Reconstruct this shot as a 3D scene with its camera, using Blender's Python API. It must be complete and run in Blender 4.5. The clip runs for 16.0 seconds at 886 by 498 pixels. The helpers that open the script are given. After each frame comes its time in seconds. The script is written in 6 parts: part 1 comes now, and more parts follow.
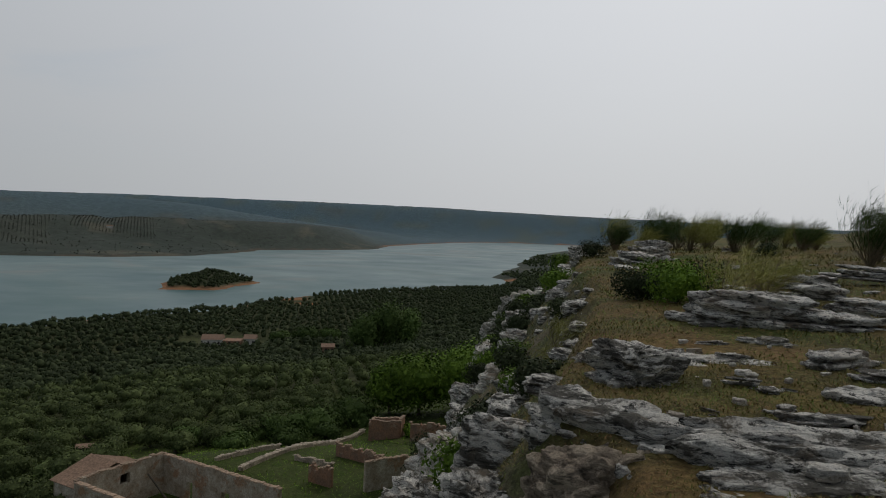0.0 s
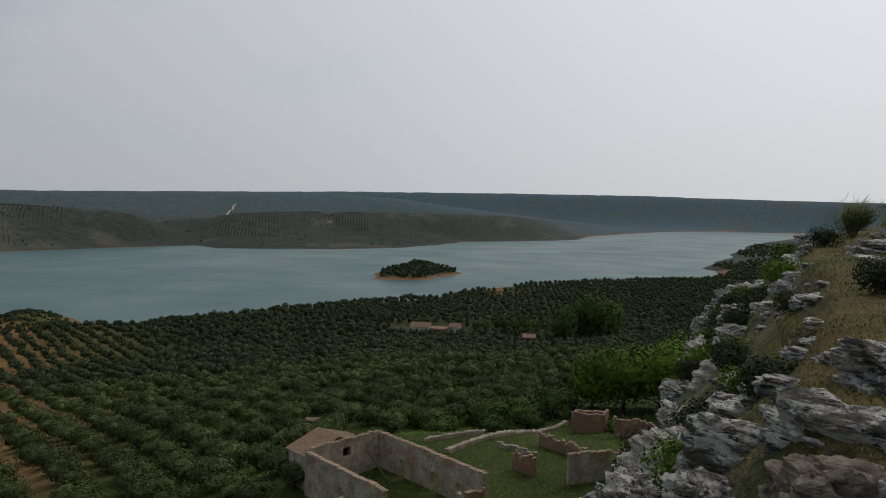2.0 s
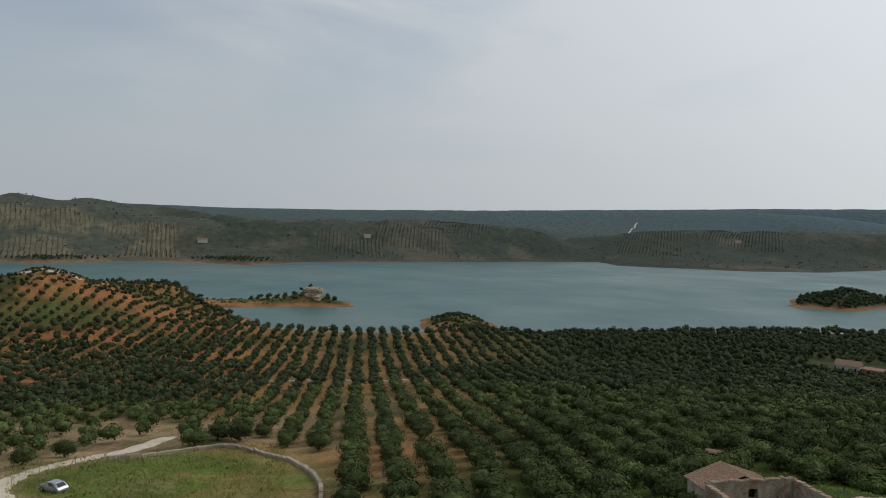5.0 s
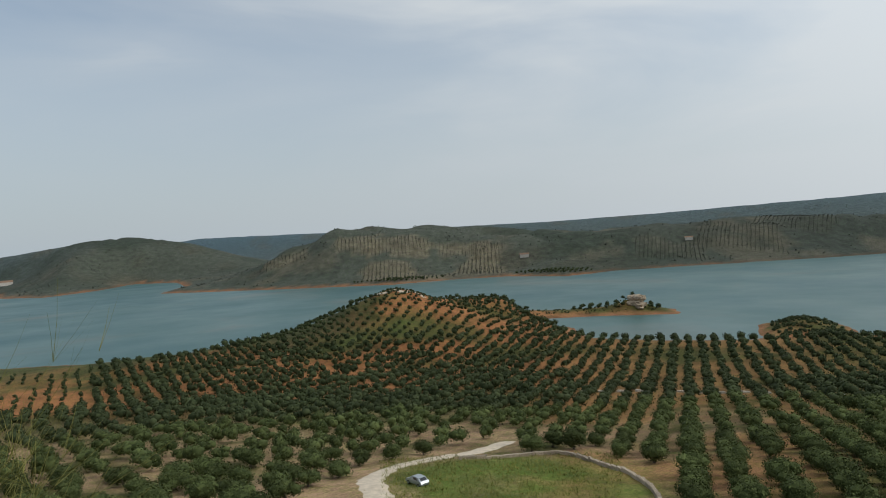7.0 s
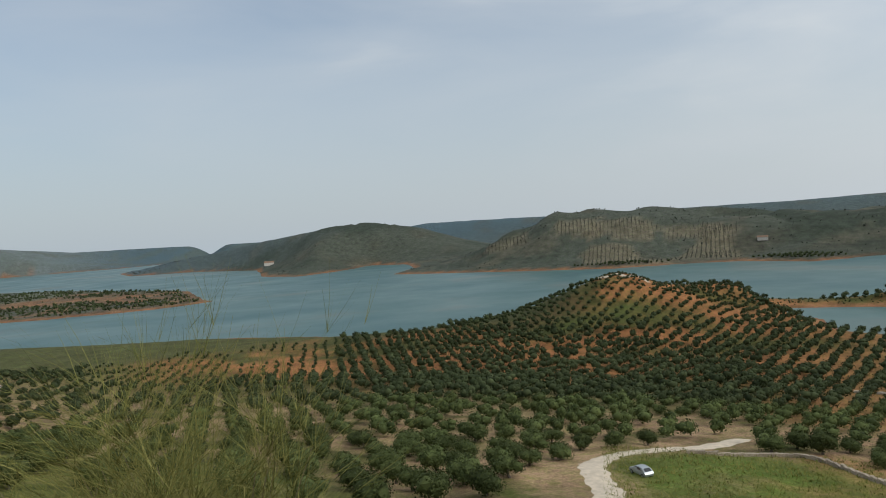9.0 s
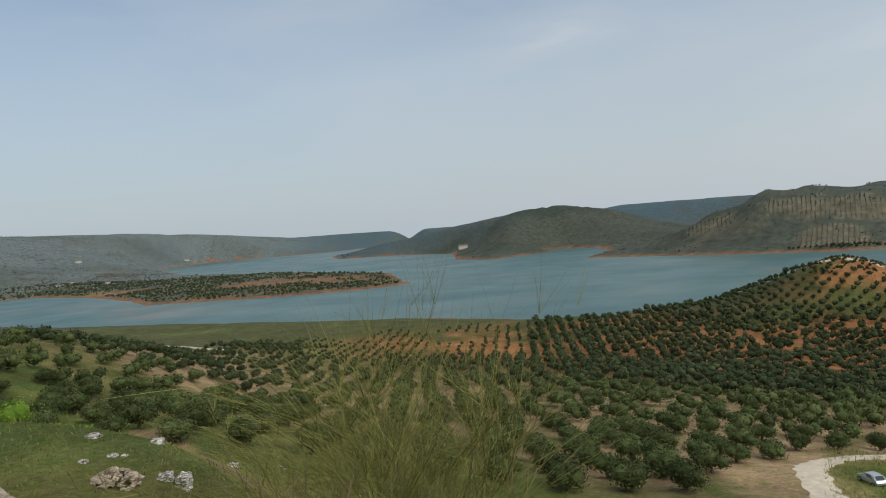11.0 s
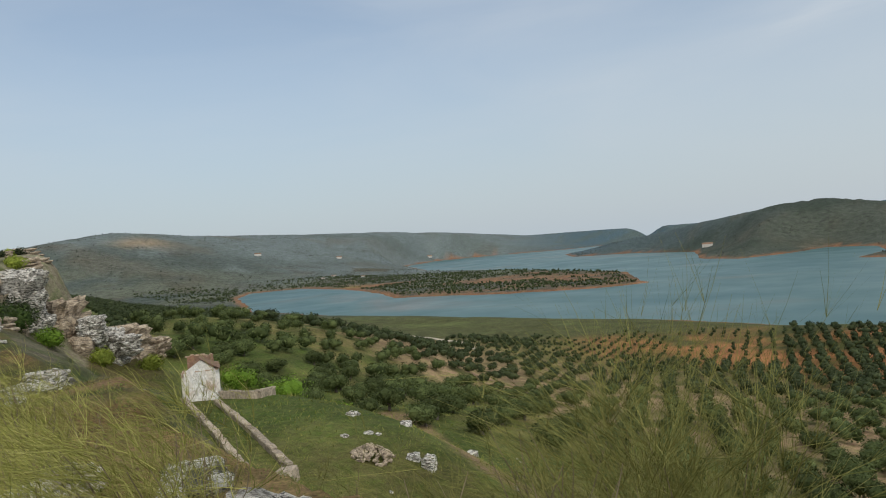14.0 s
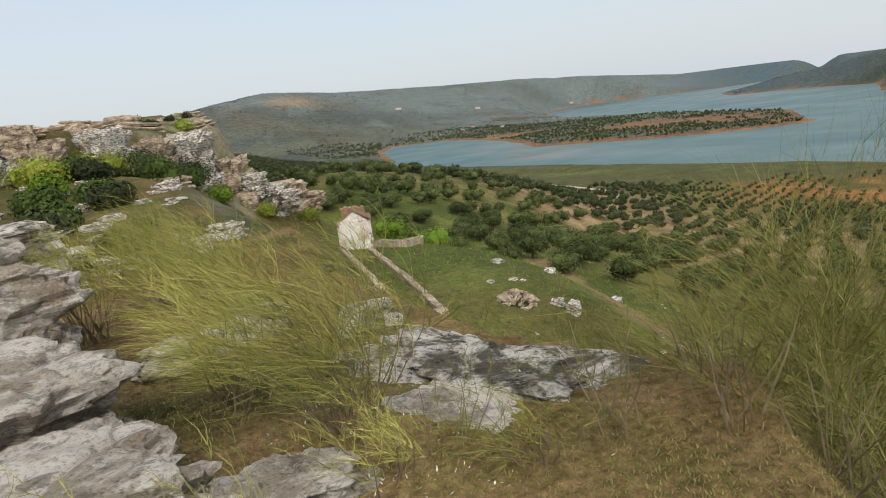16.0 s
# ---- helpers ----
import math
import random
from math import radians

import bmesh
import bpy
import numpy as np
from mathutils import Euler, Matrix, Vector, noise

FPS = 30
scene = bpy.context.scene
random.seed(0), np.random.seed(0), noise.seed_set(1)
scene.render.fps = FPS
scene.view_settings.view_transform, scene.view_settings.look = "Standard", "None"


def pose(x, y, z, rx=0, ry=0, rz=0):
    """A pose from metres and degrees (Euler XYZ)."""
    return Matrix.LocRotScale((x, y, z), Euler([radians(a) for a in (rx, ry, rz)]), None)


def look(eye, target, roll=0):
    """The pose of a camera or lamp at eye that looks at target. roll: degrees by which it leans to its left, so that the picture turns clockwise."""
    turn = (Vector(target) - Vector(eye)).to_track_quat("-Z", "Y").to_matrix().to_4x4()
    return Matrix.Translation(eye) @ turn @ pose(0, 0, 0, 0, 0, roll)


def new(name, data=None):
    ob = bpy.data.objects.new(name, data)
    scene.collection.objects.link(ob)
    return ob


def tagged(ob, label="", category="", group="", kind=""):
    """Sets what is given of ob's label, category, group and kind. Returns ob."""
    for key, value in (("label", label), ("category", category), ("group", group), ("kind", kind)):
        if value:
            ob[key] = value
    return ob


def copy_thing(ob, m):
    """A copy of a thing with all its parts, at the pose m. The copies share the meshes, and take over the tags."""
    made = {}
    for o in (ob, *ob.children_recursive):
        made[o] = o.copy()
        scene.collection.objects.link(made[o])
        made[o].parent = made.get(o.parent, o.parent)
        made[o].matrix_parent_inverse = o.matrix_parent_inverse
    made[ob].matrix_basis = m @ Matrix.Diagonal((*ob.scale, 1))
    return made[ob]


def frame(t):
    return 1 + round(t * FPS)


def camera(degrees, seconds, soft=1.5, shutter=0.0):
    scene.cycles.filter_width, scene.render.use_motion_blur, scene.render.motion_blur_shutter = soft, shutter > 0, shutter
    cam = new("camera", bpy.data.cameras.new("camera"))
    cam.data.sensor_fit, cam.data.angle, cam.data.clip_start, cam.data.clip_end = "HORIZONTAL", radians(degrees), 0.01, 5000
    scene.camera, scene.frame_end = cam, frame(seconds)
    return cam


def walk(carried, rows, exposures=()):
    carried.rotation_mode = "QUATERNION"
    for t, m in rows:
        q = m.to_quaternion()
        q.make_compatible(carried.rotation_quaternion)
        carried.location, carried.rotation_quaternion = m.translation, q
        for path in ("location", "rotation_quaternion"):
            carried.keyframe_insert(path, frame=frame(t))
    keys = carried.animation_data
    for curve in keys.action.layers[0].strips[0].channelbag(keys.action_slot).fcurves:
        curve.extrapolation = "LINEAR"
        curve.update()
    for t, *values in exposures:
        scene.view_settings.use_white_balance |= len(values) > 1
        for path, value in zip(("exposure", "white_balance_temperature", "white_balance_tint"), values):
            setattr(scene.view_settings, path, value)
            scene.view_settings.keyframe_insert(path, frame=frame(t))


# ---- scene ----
from mathutils.bvhtree import BVHTree

ARM, EYE = 0.5, 1.6
ROWS = [
    (0.0, -0.00, -1.72, 2.56),
    (0.5, 4.61, -2.46, 2.81),
    (1.0, 8.13, -2.44, 2.60),
    (1.5, 14.53, -3.11, 2.52),
    (2.0, 16.59, -3.05, 1.38),
    (2.5, 21.77, -2.06, 1.72),
    (3.0, 28.94, -2.31, 2.63),
    (3.5, 32.61, -2.20, 0.46),
    (4.0, 38.68, -2.22, 0.41),
    (4.2, 40.86, -2.19, 1.08),
    (6.3, 65.56, -2.36, -2.30),
    (6.5, 68.58, -2.17, -2.93),
    (7.0, 75.37, -1.19, -3.57),
    (7.5, 79.94, -0.63, -3.42),
    (8.0, 85.23, -0.72, -3.82),
    (8.2, 87.23, -1.17, -4.14),
    (10.3, 102.73, -1.05, -3.75),
    (10.5, 104.44, -1.44, -4.27),
    (11.0, 109.66, -1.53, -4.79),
    (11.5, 114.57, -0.83, -4.86),
    (12.0, 118.21, -0.42, -5.18),
    (12.5, 119.58, -2.77, -4.86),
    (13.0, 119.73, -2.42, -4.30),
    (13.5, 124.16, -0.04, -4.55),
    (14.0, 129.03, -0.09, -4.85),
    (14.5, 134.31, -0.90, -5.75),
    (15.0, 138.83, -6.92, -6.95),
    (15.5, 140.57, -9.46, -7.53),
    (16.0, 142.03, -11.26, -7.59),
]
cam = camera(65.8, 16.0, soft=1.0)


def eye_pose(yaw, pitch, roll):
    """A phone held at arm's length by somebody who turns on the spot."""
    a = radians(yaw)
    return pose(-ARM * math.sin(a), ARM * math.cos(a) - ARM, EYE, 90 + pitch, 0, yaw) @ pose(0, 0, 0, 0, 0, roll)


EXPOSURES = [(0.0, -0.92, 6450, 10), (1.0, -0.8, 6450, 10), (2.0, -0.74, 6400, 10), (4.0, -0.63, 6400, 9), (7.0, -0.24, 6350, 7), (11.0, -0.14, 6400, 8), (14.0, -0.06, 6400, 8), (14.5, -0.12, 6400, 8), (15.0, -0.04, 6500, 9), (15.5, 0.24, 6650, 11), (16.0, 0.3, 6750, 12)]
walk(cam, [(t, eye_pose(y, p, r)) for t, y, p, r in ROWS], EXPOSURES)

# ---- sky and sun ----
SUN_AZ, SUN_EL = -28.0, 40.0          # azimuth to the left of +y, elevation
sun_dir = Vector((-math.sin(radians(SUN_AZ)) * math.cos(radians(SUN_EL)), math.cos(radians(SUN_AZ)) * math.cos(radians(SUN_EL)), math.sin(radians(SUN_EL))))
sun = new("sun", bpy.data.lights.new("sun", "SUN"))
sun.data.energy, sun.data.angle, sun.data.color = 1.2, radians(4.0), (1.0, 0.95, 0.86)
sun.matrix_world = look((0, 0, 300), Vector((0, 0, 300)) - sun_dir)
world = bpy.data.worlds.new("hazy_sky")
scene.world = world
world.use_nodes = True


class Nodes:
    """Short hand for building node trees."""

    def __init__(self, tree):
        self.tree = tree
        tree.nodes.clear()

    def add(self, kind, **values):
        n = self.tree.nodes.new(kind)
        for key, value in values.items():
            if key in n.inputs:
                self.put(n.inputs[key], value)
            else:
                setattr(n, key, value)
        return n

    def put(self, socket, value):
        if hasattr(value, "is_output"):
            self.tree.links.new(value, socket)
        elif hasattr(value, "outputs"):
            self.tree.links.new(value.outputs[0], socket)
        else:
            socket.default_value = value

    def math(self, op, a, b=0.0, clamp=False):
        n = self.tree.nodes.new("ShaderNodeMath")
        n.operation, n.use_clamp = op, clamp
        self.put(n.inputs[0], a)
        self.put(n.inputs[1], b)
        return n.outputs[0]

    def mix(self, fac, a, b, blend="MIX"):
        n = self.tree.nodes.new("ShaderNodeMix")
        n.data_type, n.blend_type = "RGBA", blend
        self.put(n.inputs[0], fac)
        self.put(n.inputs[6], a)
        self.put(n.inputs[7], b)
        return n.outputs[2]

    def ramp(self, fac, *stops):
        n = self.tree.nodes.new("ShaderNodeValToRGB")
        e = n.color_ramp.elements
        while len(e) < len(stops):
            e.new(0.5)
        for k, (at, c) in zip(e, stops):
            k.position, k.color = at, c if len(c) == 4 else (*c, 1)
        self.put(n.inputs[0], fac)
        return n.outputs[0]

    def noise(self, scale, detail=4.0, rough=0.55, vector=None, distort=0.0):
        n = self.tree.nodes.new("ShaderNodeTexNoise")
        n.inputs["Scale"].default_value, n.inputs["Detail"].default_value = scale, detail
        n.inputs["Roughness"].default_value, n.inputs["Distortion"].default_value = rough, distort
        if vector is not None:
            self.put(n.inputs["Vector"], vector)
        return n.outputs[0]


def grey(v):
    return (v, v, v)


w = Nodes(world.node_tree)
sky = w.add("ShaderNodeTexSky", sky_type="NISHITA", sun_disc=False, sun_elevation=radians(SUN_EL), sun_rotation=radians(-SUN_AZ),
            altitude=600.0, air_density=1.2, dust_density=1.2, ozone_density=1.5)
direction = w.add("ShaderNodeTexCoord").outputs["Generated"]
# thin high cloud: long soft streaks, thickest towards the sun
stretch = w.add("ShaderNodeMapping")
w.put(stretch.inputs["Vector"], direction)
stretch.inputs["Scale"].default_value = (1.0, 1.0, 3.6)
stretch.inputs["Rotation"].default_value = (0.12, -0.1, 0.4)
streaks = w.noise(2.3, 5.0, 0.5, stretch, 0.6)
dot = w.add("ShaderNodeVectorMath", operation="DOT_PRODUCT")
w.put(dot.inputs[0], direction)
dot.inputs[1].default_value = sun_dir
toward = w.math("MULTIPLY_ADD", dot.outputs["Value"], 0.5)
toward.node.inputs[2].default_value = 0.5
veil = w.math("ADD", w.math("MULTIPLY", streaks, 0.75), w.math("MULTIPLY", toward, 0.9))
veil = w.ramp(veil, (0.45, grey(0.25)), (0.8, grey(0.52)), (1.0, grey(0.92)))
cloud = w.mix(streaks, w.mix(toward, (5.1, 6.2, 7.4, 1), (6.4, 6.4, 6.45, 1)), (6.7, 6.8, 6.9, 1))
low = w.add("ShaderNodeSeparateXYZ")
w.put(low.inputs[0], direction)
haze = w.ramp(low.outputs["Z"], (0.0, grey(0.97)), (0.1, grey(0.7)), (0.26, grey(0.2)), (0.42, grey(0.0)))
mist = w.mix(toward, (4.0, 4.65, 5.25, 1), (6.2, 6.25, 6.3, 1))
air = w.mix(haze, w.mix(veil, sky.outputs[0], cloud), mist)
# the veil glows where the sun stands behind it
glow = w.math("MULTIPLY_ADD", w.math("POWER", toward, 4.0), 1.02)
glow.node.inputs[2].default_value = 1.12
air = w.mix(1.0, air, glow, "MULTIPLY")
w.add("ShaderNodeOutputWorld", Surface=w.add("ShaderNodeBackground", Color=air, Strength=0.1).outputs[0])

# ---- materials ----
def material(name, rough=0.9, spec=0.2):
    m = bpy.data.materials.new(name)
    m.use_nodes = True
    n = Nodes(m.node_tree)
    shader = n.add("ShaderNodeBsdfPrincipled")
    shader.inputs["Roughness"].default_value = rough
    shader.inputs["Specular IOR Level"].default_value = spec
    n.add("ShaderNodeOutputMaterial", Surface=shader.outputs[0])
    return m, n, shader


def bump(n, shader, height, strength=0.5, distance=0.05):
    b = n.add("ShaderNodeBump", Strength=strength, Distance=distance, Height=height)
    n.put(shader.inputs["Normal"], b.outputs[0])


def where(n):
    return n.add("ShaderNodeNewGeometry").outputs["Position"]


def ground_material():
    m, n, s = material("earth_and_grass", 0.95, 0.1)
    cover = n.add("ShaderNodeVertexColor", layer_name="cover").outputs[0]
    p = where(n)
    patches = n.ramp(n.noise(0.09, 6.0, 0.65, p), (0.3, grey(0.62)), (0.7, grey(1.3)))
    grain = n.ramp(n.noise(1.7, 5.0, 0.7, p), (0.3, grey(0.6)), (0.7, grey(1.35)))
    tufts = n.ramp(n.noise(0.5, 7.0, 0.75, p), (0.44, grey(0)), (0.62, grey(1)))
    crumbs = n.ramp(n.noise(13.0, 6.0, 0.75, p), (0.36, grey(0.45)), (0.66, grey(1.45)))
    base = n.mix(1.0, n.mix(1.0, n.mix(1.0, cover, patches, "MULTIPLY"), grain, "MULTIPLY"), crumbs, "MULTIPLY")
    green = n.mix(1.0, base, (0.62, 0.92, 0.45, 1), "MULTIPLY")
    n.put(s.inputs["Base Color"], n.mix(n.math("MULTIPLY", tufts, 0.7), base, green))
    bump(n, s, n.noise(9.0, 8.0, 0.75, p), 0.8, 0.1)
    return m


def water_material():
    m, n, s = material("lake_water", 0.12, 0.4)
    s.inputs["IOR"].default_value = 1.22
    p = where(n)
    far = n.noise(0.004, 5.0, 0.6, p, 0.8)
    n.put(s.inputs["Base Color"], n.ramp(far, (0.35, (0.042, 0.108, 0.113)), (0.55, (0.068, 0.135, 0.13)), (0.72, (0.14, 0.142, 0.122))))
    n.put(s.inputs["Roughness"], n.ramp(n.noise(0.011, 4.0, 0.6, p), (0.3, grey(0.3)), (0.7, grey(0.42))))
    bump(n, s, n.noise(0.3, 2.0, 0.5, p), 0.015, 0.1)
    return m


def leaf_material(name, dark, light, scale=2.0):
    m, n, s = material(name, 0.8, 0.08)
    info = n.add("ShaderNodeObjectInfo").outputs["Random"]
    isle = n.add("ShaderNodeNewGeometry").outputs["Random Per Island"]
    mixed = n.mix(isle, (*dark, 1), (*light, 1))
    big = n.ramp(n.noise(0.05, 3.0, 0.6, where(n)), (0.3, grey(0.75)), (0.7, grey(1.25)))
    tone = n.math("MULTIPLY_ADD", info, 0.5)
    tone.node.inputs[2].default_value = 0.75
    n.put(s.inputs["Base Color"], n.mix(1.0, n.mix(1.0, mixed, big, "MULTIPLY"), tone, "MULTIPLY"))
    return m


GROUND, WATER = ground_material(), water_material()
OLIVE = leaf_material("olive_leaves", (0.028, 0.04, 0.013), (0.105, 0.128, 0.045))
OLIVE_FAR = leaf_material("far_olive_leaves", (0.022, 0.032, 0.013), (0.07, 0.086, 0.038))


# ---- meshes ----
def mesh_object(name, verts, faces, mat, parent=None, label="", smooth=False):
    me = bpy.data.meshes.new(name)
    me.from_pydata(verts, [], faces)
    me.materials.append(mat)
    if smooth:
        me.polygons.foreach_set("use_smooth", [True] * len(me.polygons))
    me.update()
    ob = new(name, me)
    if parent:
        ob.parent = parent
    return tagged(ob, label)


def bulk_mesh(name, verts, loops, sizes, mat):
    """A large mesh straight from arrays: places, corners face by face, and corners per face."""
    me = bpy.data.meshes.new(name)
    me.vertices.add(len(verts))
    me.vertices.foreach_set("co", np.ascontiguousarray(verts, np.float32).ravel())
    me.loops.add(len(loops))
    me.loops.foreach_set("vertex_index", np.ascontiguousarray(loops, np.int32))
    me.polygons.add(len(sizes))
    me.polygons.foreach_set("loop_start", np.concatenate([[0], np.cumsum(sizes)[:-1]]).astype(np.int32))
    me.materials.append(mat)
    me.update(calc_edges=True)
    return new(name, me)


def part(name, bm, mat, parent, label="", smooth=False):
    me = bpy.data.meshes.new(name)
    bm.to_mesh(me)
    bm.free()
    me.materials.append(mat)
    if smooth:
        me.polygons.foreach_set("use_smooth", [True] * len(me.polygons))
    ob = new(name, me)
    ob.parent = parent
    return tagged(ob, label)


# ---- the lie of the land ----
WATER_Z = -64.0


def lattice(ix, iy, seed):
    h = (ix * 374761393 + iy * 668265263 + seed * 974711) & 0x7FFFFFFF
    h = ((h ^ (h >> 13)) * 1274126177) & 0x7FFFFFFF
    return ((h ^ (h >> 16)) & 0xFFFF) / 65535.0


def value_noise(x, y, seed=0):
    ix, iy = np.floor(x).astype(np.int64), np.floor(y).astype(np.int64)
    fx, fy = x - ix, y - iy
    fx, fy = fx * fx * (3 - 2 * fx), fy * fy * (3 - 2 * fy)
    a, b = lattice(ix, iy, seed), lattice(ix + 1, iy, seed)
    c, d = lattice(ix, iy + 1, seed), lattice(ix + 1, iy + 1, seed)
    return (a * (1 - fx) + b * fx) * (1 - fy) + (c * (1 - fx) + d * fx) * fy


def fbm(x, y, octaves=4, seed=0):
    """Layered noise, about -1 to 1."""
    total, size, gain = 0.0, 1.0, 1.0
    norm = 0.0
    for k in range(octaves):
        total = total + gain * (2 * value_noise(x * size, y * size, seed + k) - 1)
        norm += gain
        size, gain = size * 2.03, gain * 0.5
    return total / norm


def step(a, b, v):
    t = np.clip((v - a) / (b - a), 0, 1)
    return t * t * (3 - 2 * t)


def near_line(x, y, line, closed=False):
    """Distance to a polyline, how far along it (in points), and the sign of the side (left of the way: +)."""
    pts = np.array(line + [line[0]] if closed else line, float)[:, :2]
    best, along, side = np.full(x.shape, 1e12), np.zeros(x.shape), np.ones(x.shape)
    for k in range(len(pts) - 1):
        (ax, ay), (bx, by) = pts[k], pts[k + 1]
        dx, dy = bx - ax, by - ay
        t = np.clip(((x - ax) * dx + (y - ay) * dy) / (dx * dx + dy * dy), 0, 1)
        d = (x - ax - t * dx) ** 2 + (y - ay - t * dy) ** 2
        nearer = d < best
        best, along = np.where(nearer, d, best), np.where(nearer, k + t, along)
        side = np.where(nearer, np.sign(dx * (y - ay) - dy * (x - ax)), side)
    return np.sqrt(best), along, side


def inside(x, y, line):
    odd = np.zeros(x.shape, bool)
    for (ax, ay), (bx, by) in zip(line, line[1:] + line[:1]):
        if ay != by:
            odd ^= ((ay > y) != (by > y)) & (x < (bx - ax) * (y - ay) / (by - ay) + ax)
    return odd


# shores, in metres from the first eye: the cliff's side of the lake, the far side, and the islands
NEAR_SHORE = [(960, 3950), (766, 3632), (462, 2592), (258, 1933), (166, 1466), (118, 1170), (74, 989), (88, 881), (58, 783), (12, 731),
              (-46, 684), (-90, 640), (-118, 606), (-139, 559), (-157, 485), (-198, 439), (-239, 358), (-265, 302), (-290, 300), (-340, 325),
              (-350, 285), (-305, 252), (-332, 210), (-362, 182), (-414, 187), (-470, 180), (-448, 236), (-424, 277), (-452, 290), (-484, 258),
              (-520, 190), (-548, 110), (-530, 26), (-491, -3), (-457, -53), (-464, -130), (-487, -204), (-487, -268)]
NEAR_SHORE += [(-501, -387), (-515, -582), (-560, -800), (-780, -1154), (-922, -1317), (-1024, -1256), (-931, -1016), (-799, -780), (-715, -677),
               (-733, -495), (-776, -391), (-835, -345), (-868, -372), (-1078, -486), (-1328, -862), (-1565, -1328), (-2200, -2000),
               (-2822, -2318), (-3138, -2203), (-3300, -1850), (-4200, -1740), (-5600, -2100), (-5600, -5600), (5600, -5600), (5600, 5600), (400, 5600)]
FAR_SHORE = [(-5600, -2500), (-4243, -1760), (-3600, -1720), (-2366, -1312), (-2021, -1090), (-2006, -879), (-1801, -618), (-1411, -475),
             (-1310, -368), (-1438, -316), (-1609, -272), (-1550, -190), (-1322, -140), (-1166, -163), (-1041, 23), (-945, 174), (-957, 260),
             (-933, 338), (-848, 384), (-874, 477), (-826, 667), (-792, 770), (-760, 926), (-740, 990), (-670, 935), (-501, 1040), (-434, 1159),
             (-402, 1303), (-402, 1506), (-304, 1645), (-195, 1850), (-162, 2334), (41, 3231), (200, 3600), (380, 3900), (860, 4000),
             (2500, 5600), (-5600, 5600)]
ISLAND = [(-250, 612), (-205, 625), (-192, 720), (-246, 735), (-268, 670)]
# the rim of the cliff, from behind to ahead; the plateau lies on its right
RIM = [(-330, -900), (-120, -330), (-58, -180), (-42, -125), (-37, -101), (-34, -86), (-28, -74), (-14, -45), (-9.5, -27), (-6.6, -15), (-4.6, -9.0), (-3.7, -6.0),
       (-3.5, -4.6), (-3.7, -2.9), (-2.0, -1.3), (-0.6, 1.4), (1.0, 3.3), (1.35, 4.3), (1.3, 5.0), (1.15, 5.6), (1.6, 8.0), (3.0, 13.2), (6.2, 30.0), (10.6, 55.0), (24, 80), (60, 115), (160, 210), (460, 520), (1500, 1600)]
# crests of the far hills: x, y, height, half width
BACK_RIDGE = [(3200, 3300), (2176, 4120), (1348, 4480), (814, 4620), (-12, 4680), (-717, 4640), (-1600, 4350), (-2600, 3800)]
BACK_TOP = [76, 96, 112, 120, 138, 140, 132, 100]
SECOND_RIDGE = [(-120, 2640), (-300, 2700), (-494, 2720), (-760, 2660), (-960, 2650), (-1298, 2593), (-1640, 2208), (-1864, 1813), (-2150, 1450), (-2300, 1000), (-2600, 400), (-3300, -250)]
SECOND_TOP = [-44, -24, -6, 24, 50, 68, 57, 41, 30, 22, 30, 50]
FRONT_RIDGE = [(-174, 2494), (-320, 2278), (-447, 1950), (-580, 1704), (-724, 1538), (-837, 1340), (-903, 1198), (-881, 1088)]
FRONT_TOP = [-47, -15, -5, -4, -7, -10, -24, -41]
MIDDLE_RIDGE = [(-913, 1088), (-927, 1022), (-965, 945), (-1011, 879), (-1081, 757), (-1144, 618), (-1171, 541), (-1211, 445), (-1253, 347), (-1277, 244),
                (-1293, 138), (-1307, 91), (-1329, 53), (-1350, -24), (-1365, -119)]
MIDDLE_TOP = [-39, -15, -9, -5, -3, -2, -1, 5, 12, 18, 25, 1, -21, -39, -52]
HEADLAND = [(-1500, -420), (-1880, -340), (-2000, -430), (-2100, -620), (-2500, -950)]
HEADLAND_TOP = [-44, 42, 40, 16, -20]
LEFT_RIDGE = [(-4650, -1500), (-4450, -2000), (-4200, -2700), (-3300, -2650), (-2450, -2400), (-1850, -2350), (-1250, -2150), (-950, -2050), (-700, -1950), (-500, -1900)]
LEFT_TOP = [20, 28, 40, 90, 103, 108, 112, 126, 90, 20]
# bare red mud where the water has drawn back: x, y, radius
MUD = [(-154, 506, 15), (-124, 556, 20), (-104, 520, 11), (-32, 690, 20), (62, 800, 18), (86, 900, 22), (-478, -170, 26), (-480, -110, 18), (-484, -240, 22), (-292, 258, 12), (-505, -215, 24), (-494, -182, 20)]
KNOLL_TRACK = [(-404, 92), (-411, 86), (-408, 80), (-414, 75), (-412, 68), (-420, 62)]
TRACK_LINE = [(-78, 9), (-92, 13.5), (-104, 13.6), (-113, 14.2), (-120, 17.4), (-126, 23), (-131, 31), (-137, 40), (-146, 50)]
SLOPE_PATH = [(-66, -64), (-55, -50), (-48, -40), (-45.8, -34), (-46.5, -29), (-48.5, -24.5), (-49.3, -19.5), (-49.5, -14), (-51, -4)]
SPUR = [(-62, -140), (-88, -160), (-118, -172), (-150, -185), (-182, -196), (-235, -215)]
SPUR_TOP = [-9, -10, -14, -20, -28, -42]
SLOPE_AT = [0, 1.2, 2.8, 4.0, 6.0, 12, 30, 75, 121, 185, 250, 420, 700, 2000]
SLOPE_Z = [0, -1.5, -3.5, -4.6, -9.0, -15, -24.5, -32.5, -40.5, -50, -56.5, -61, -62, -58]


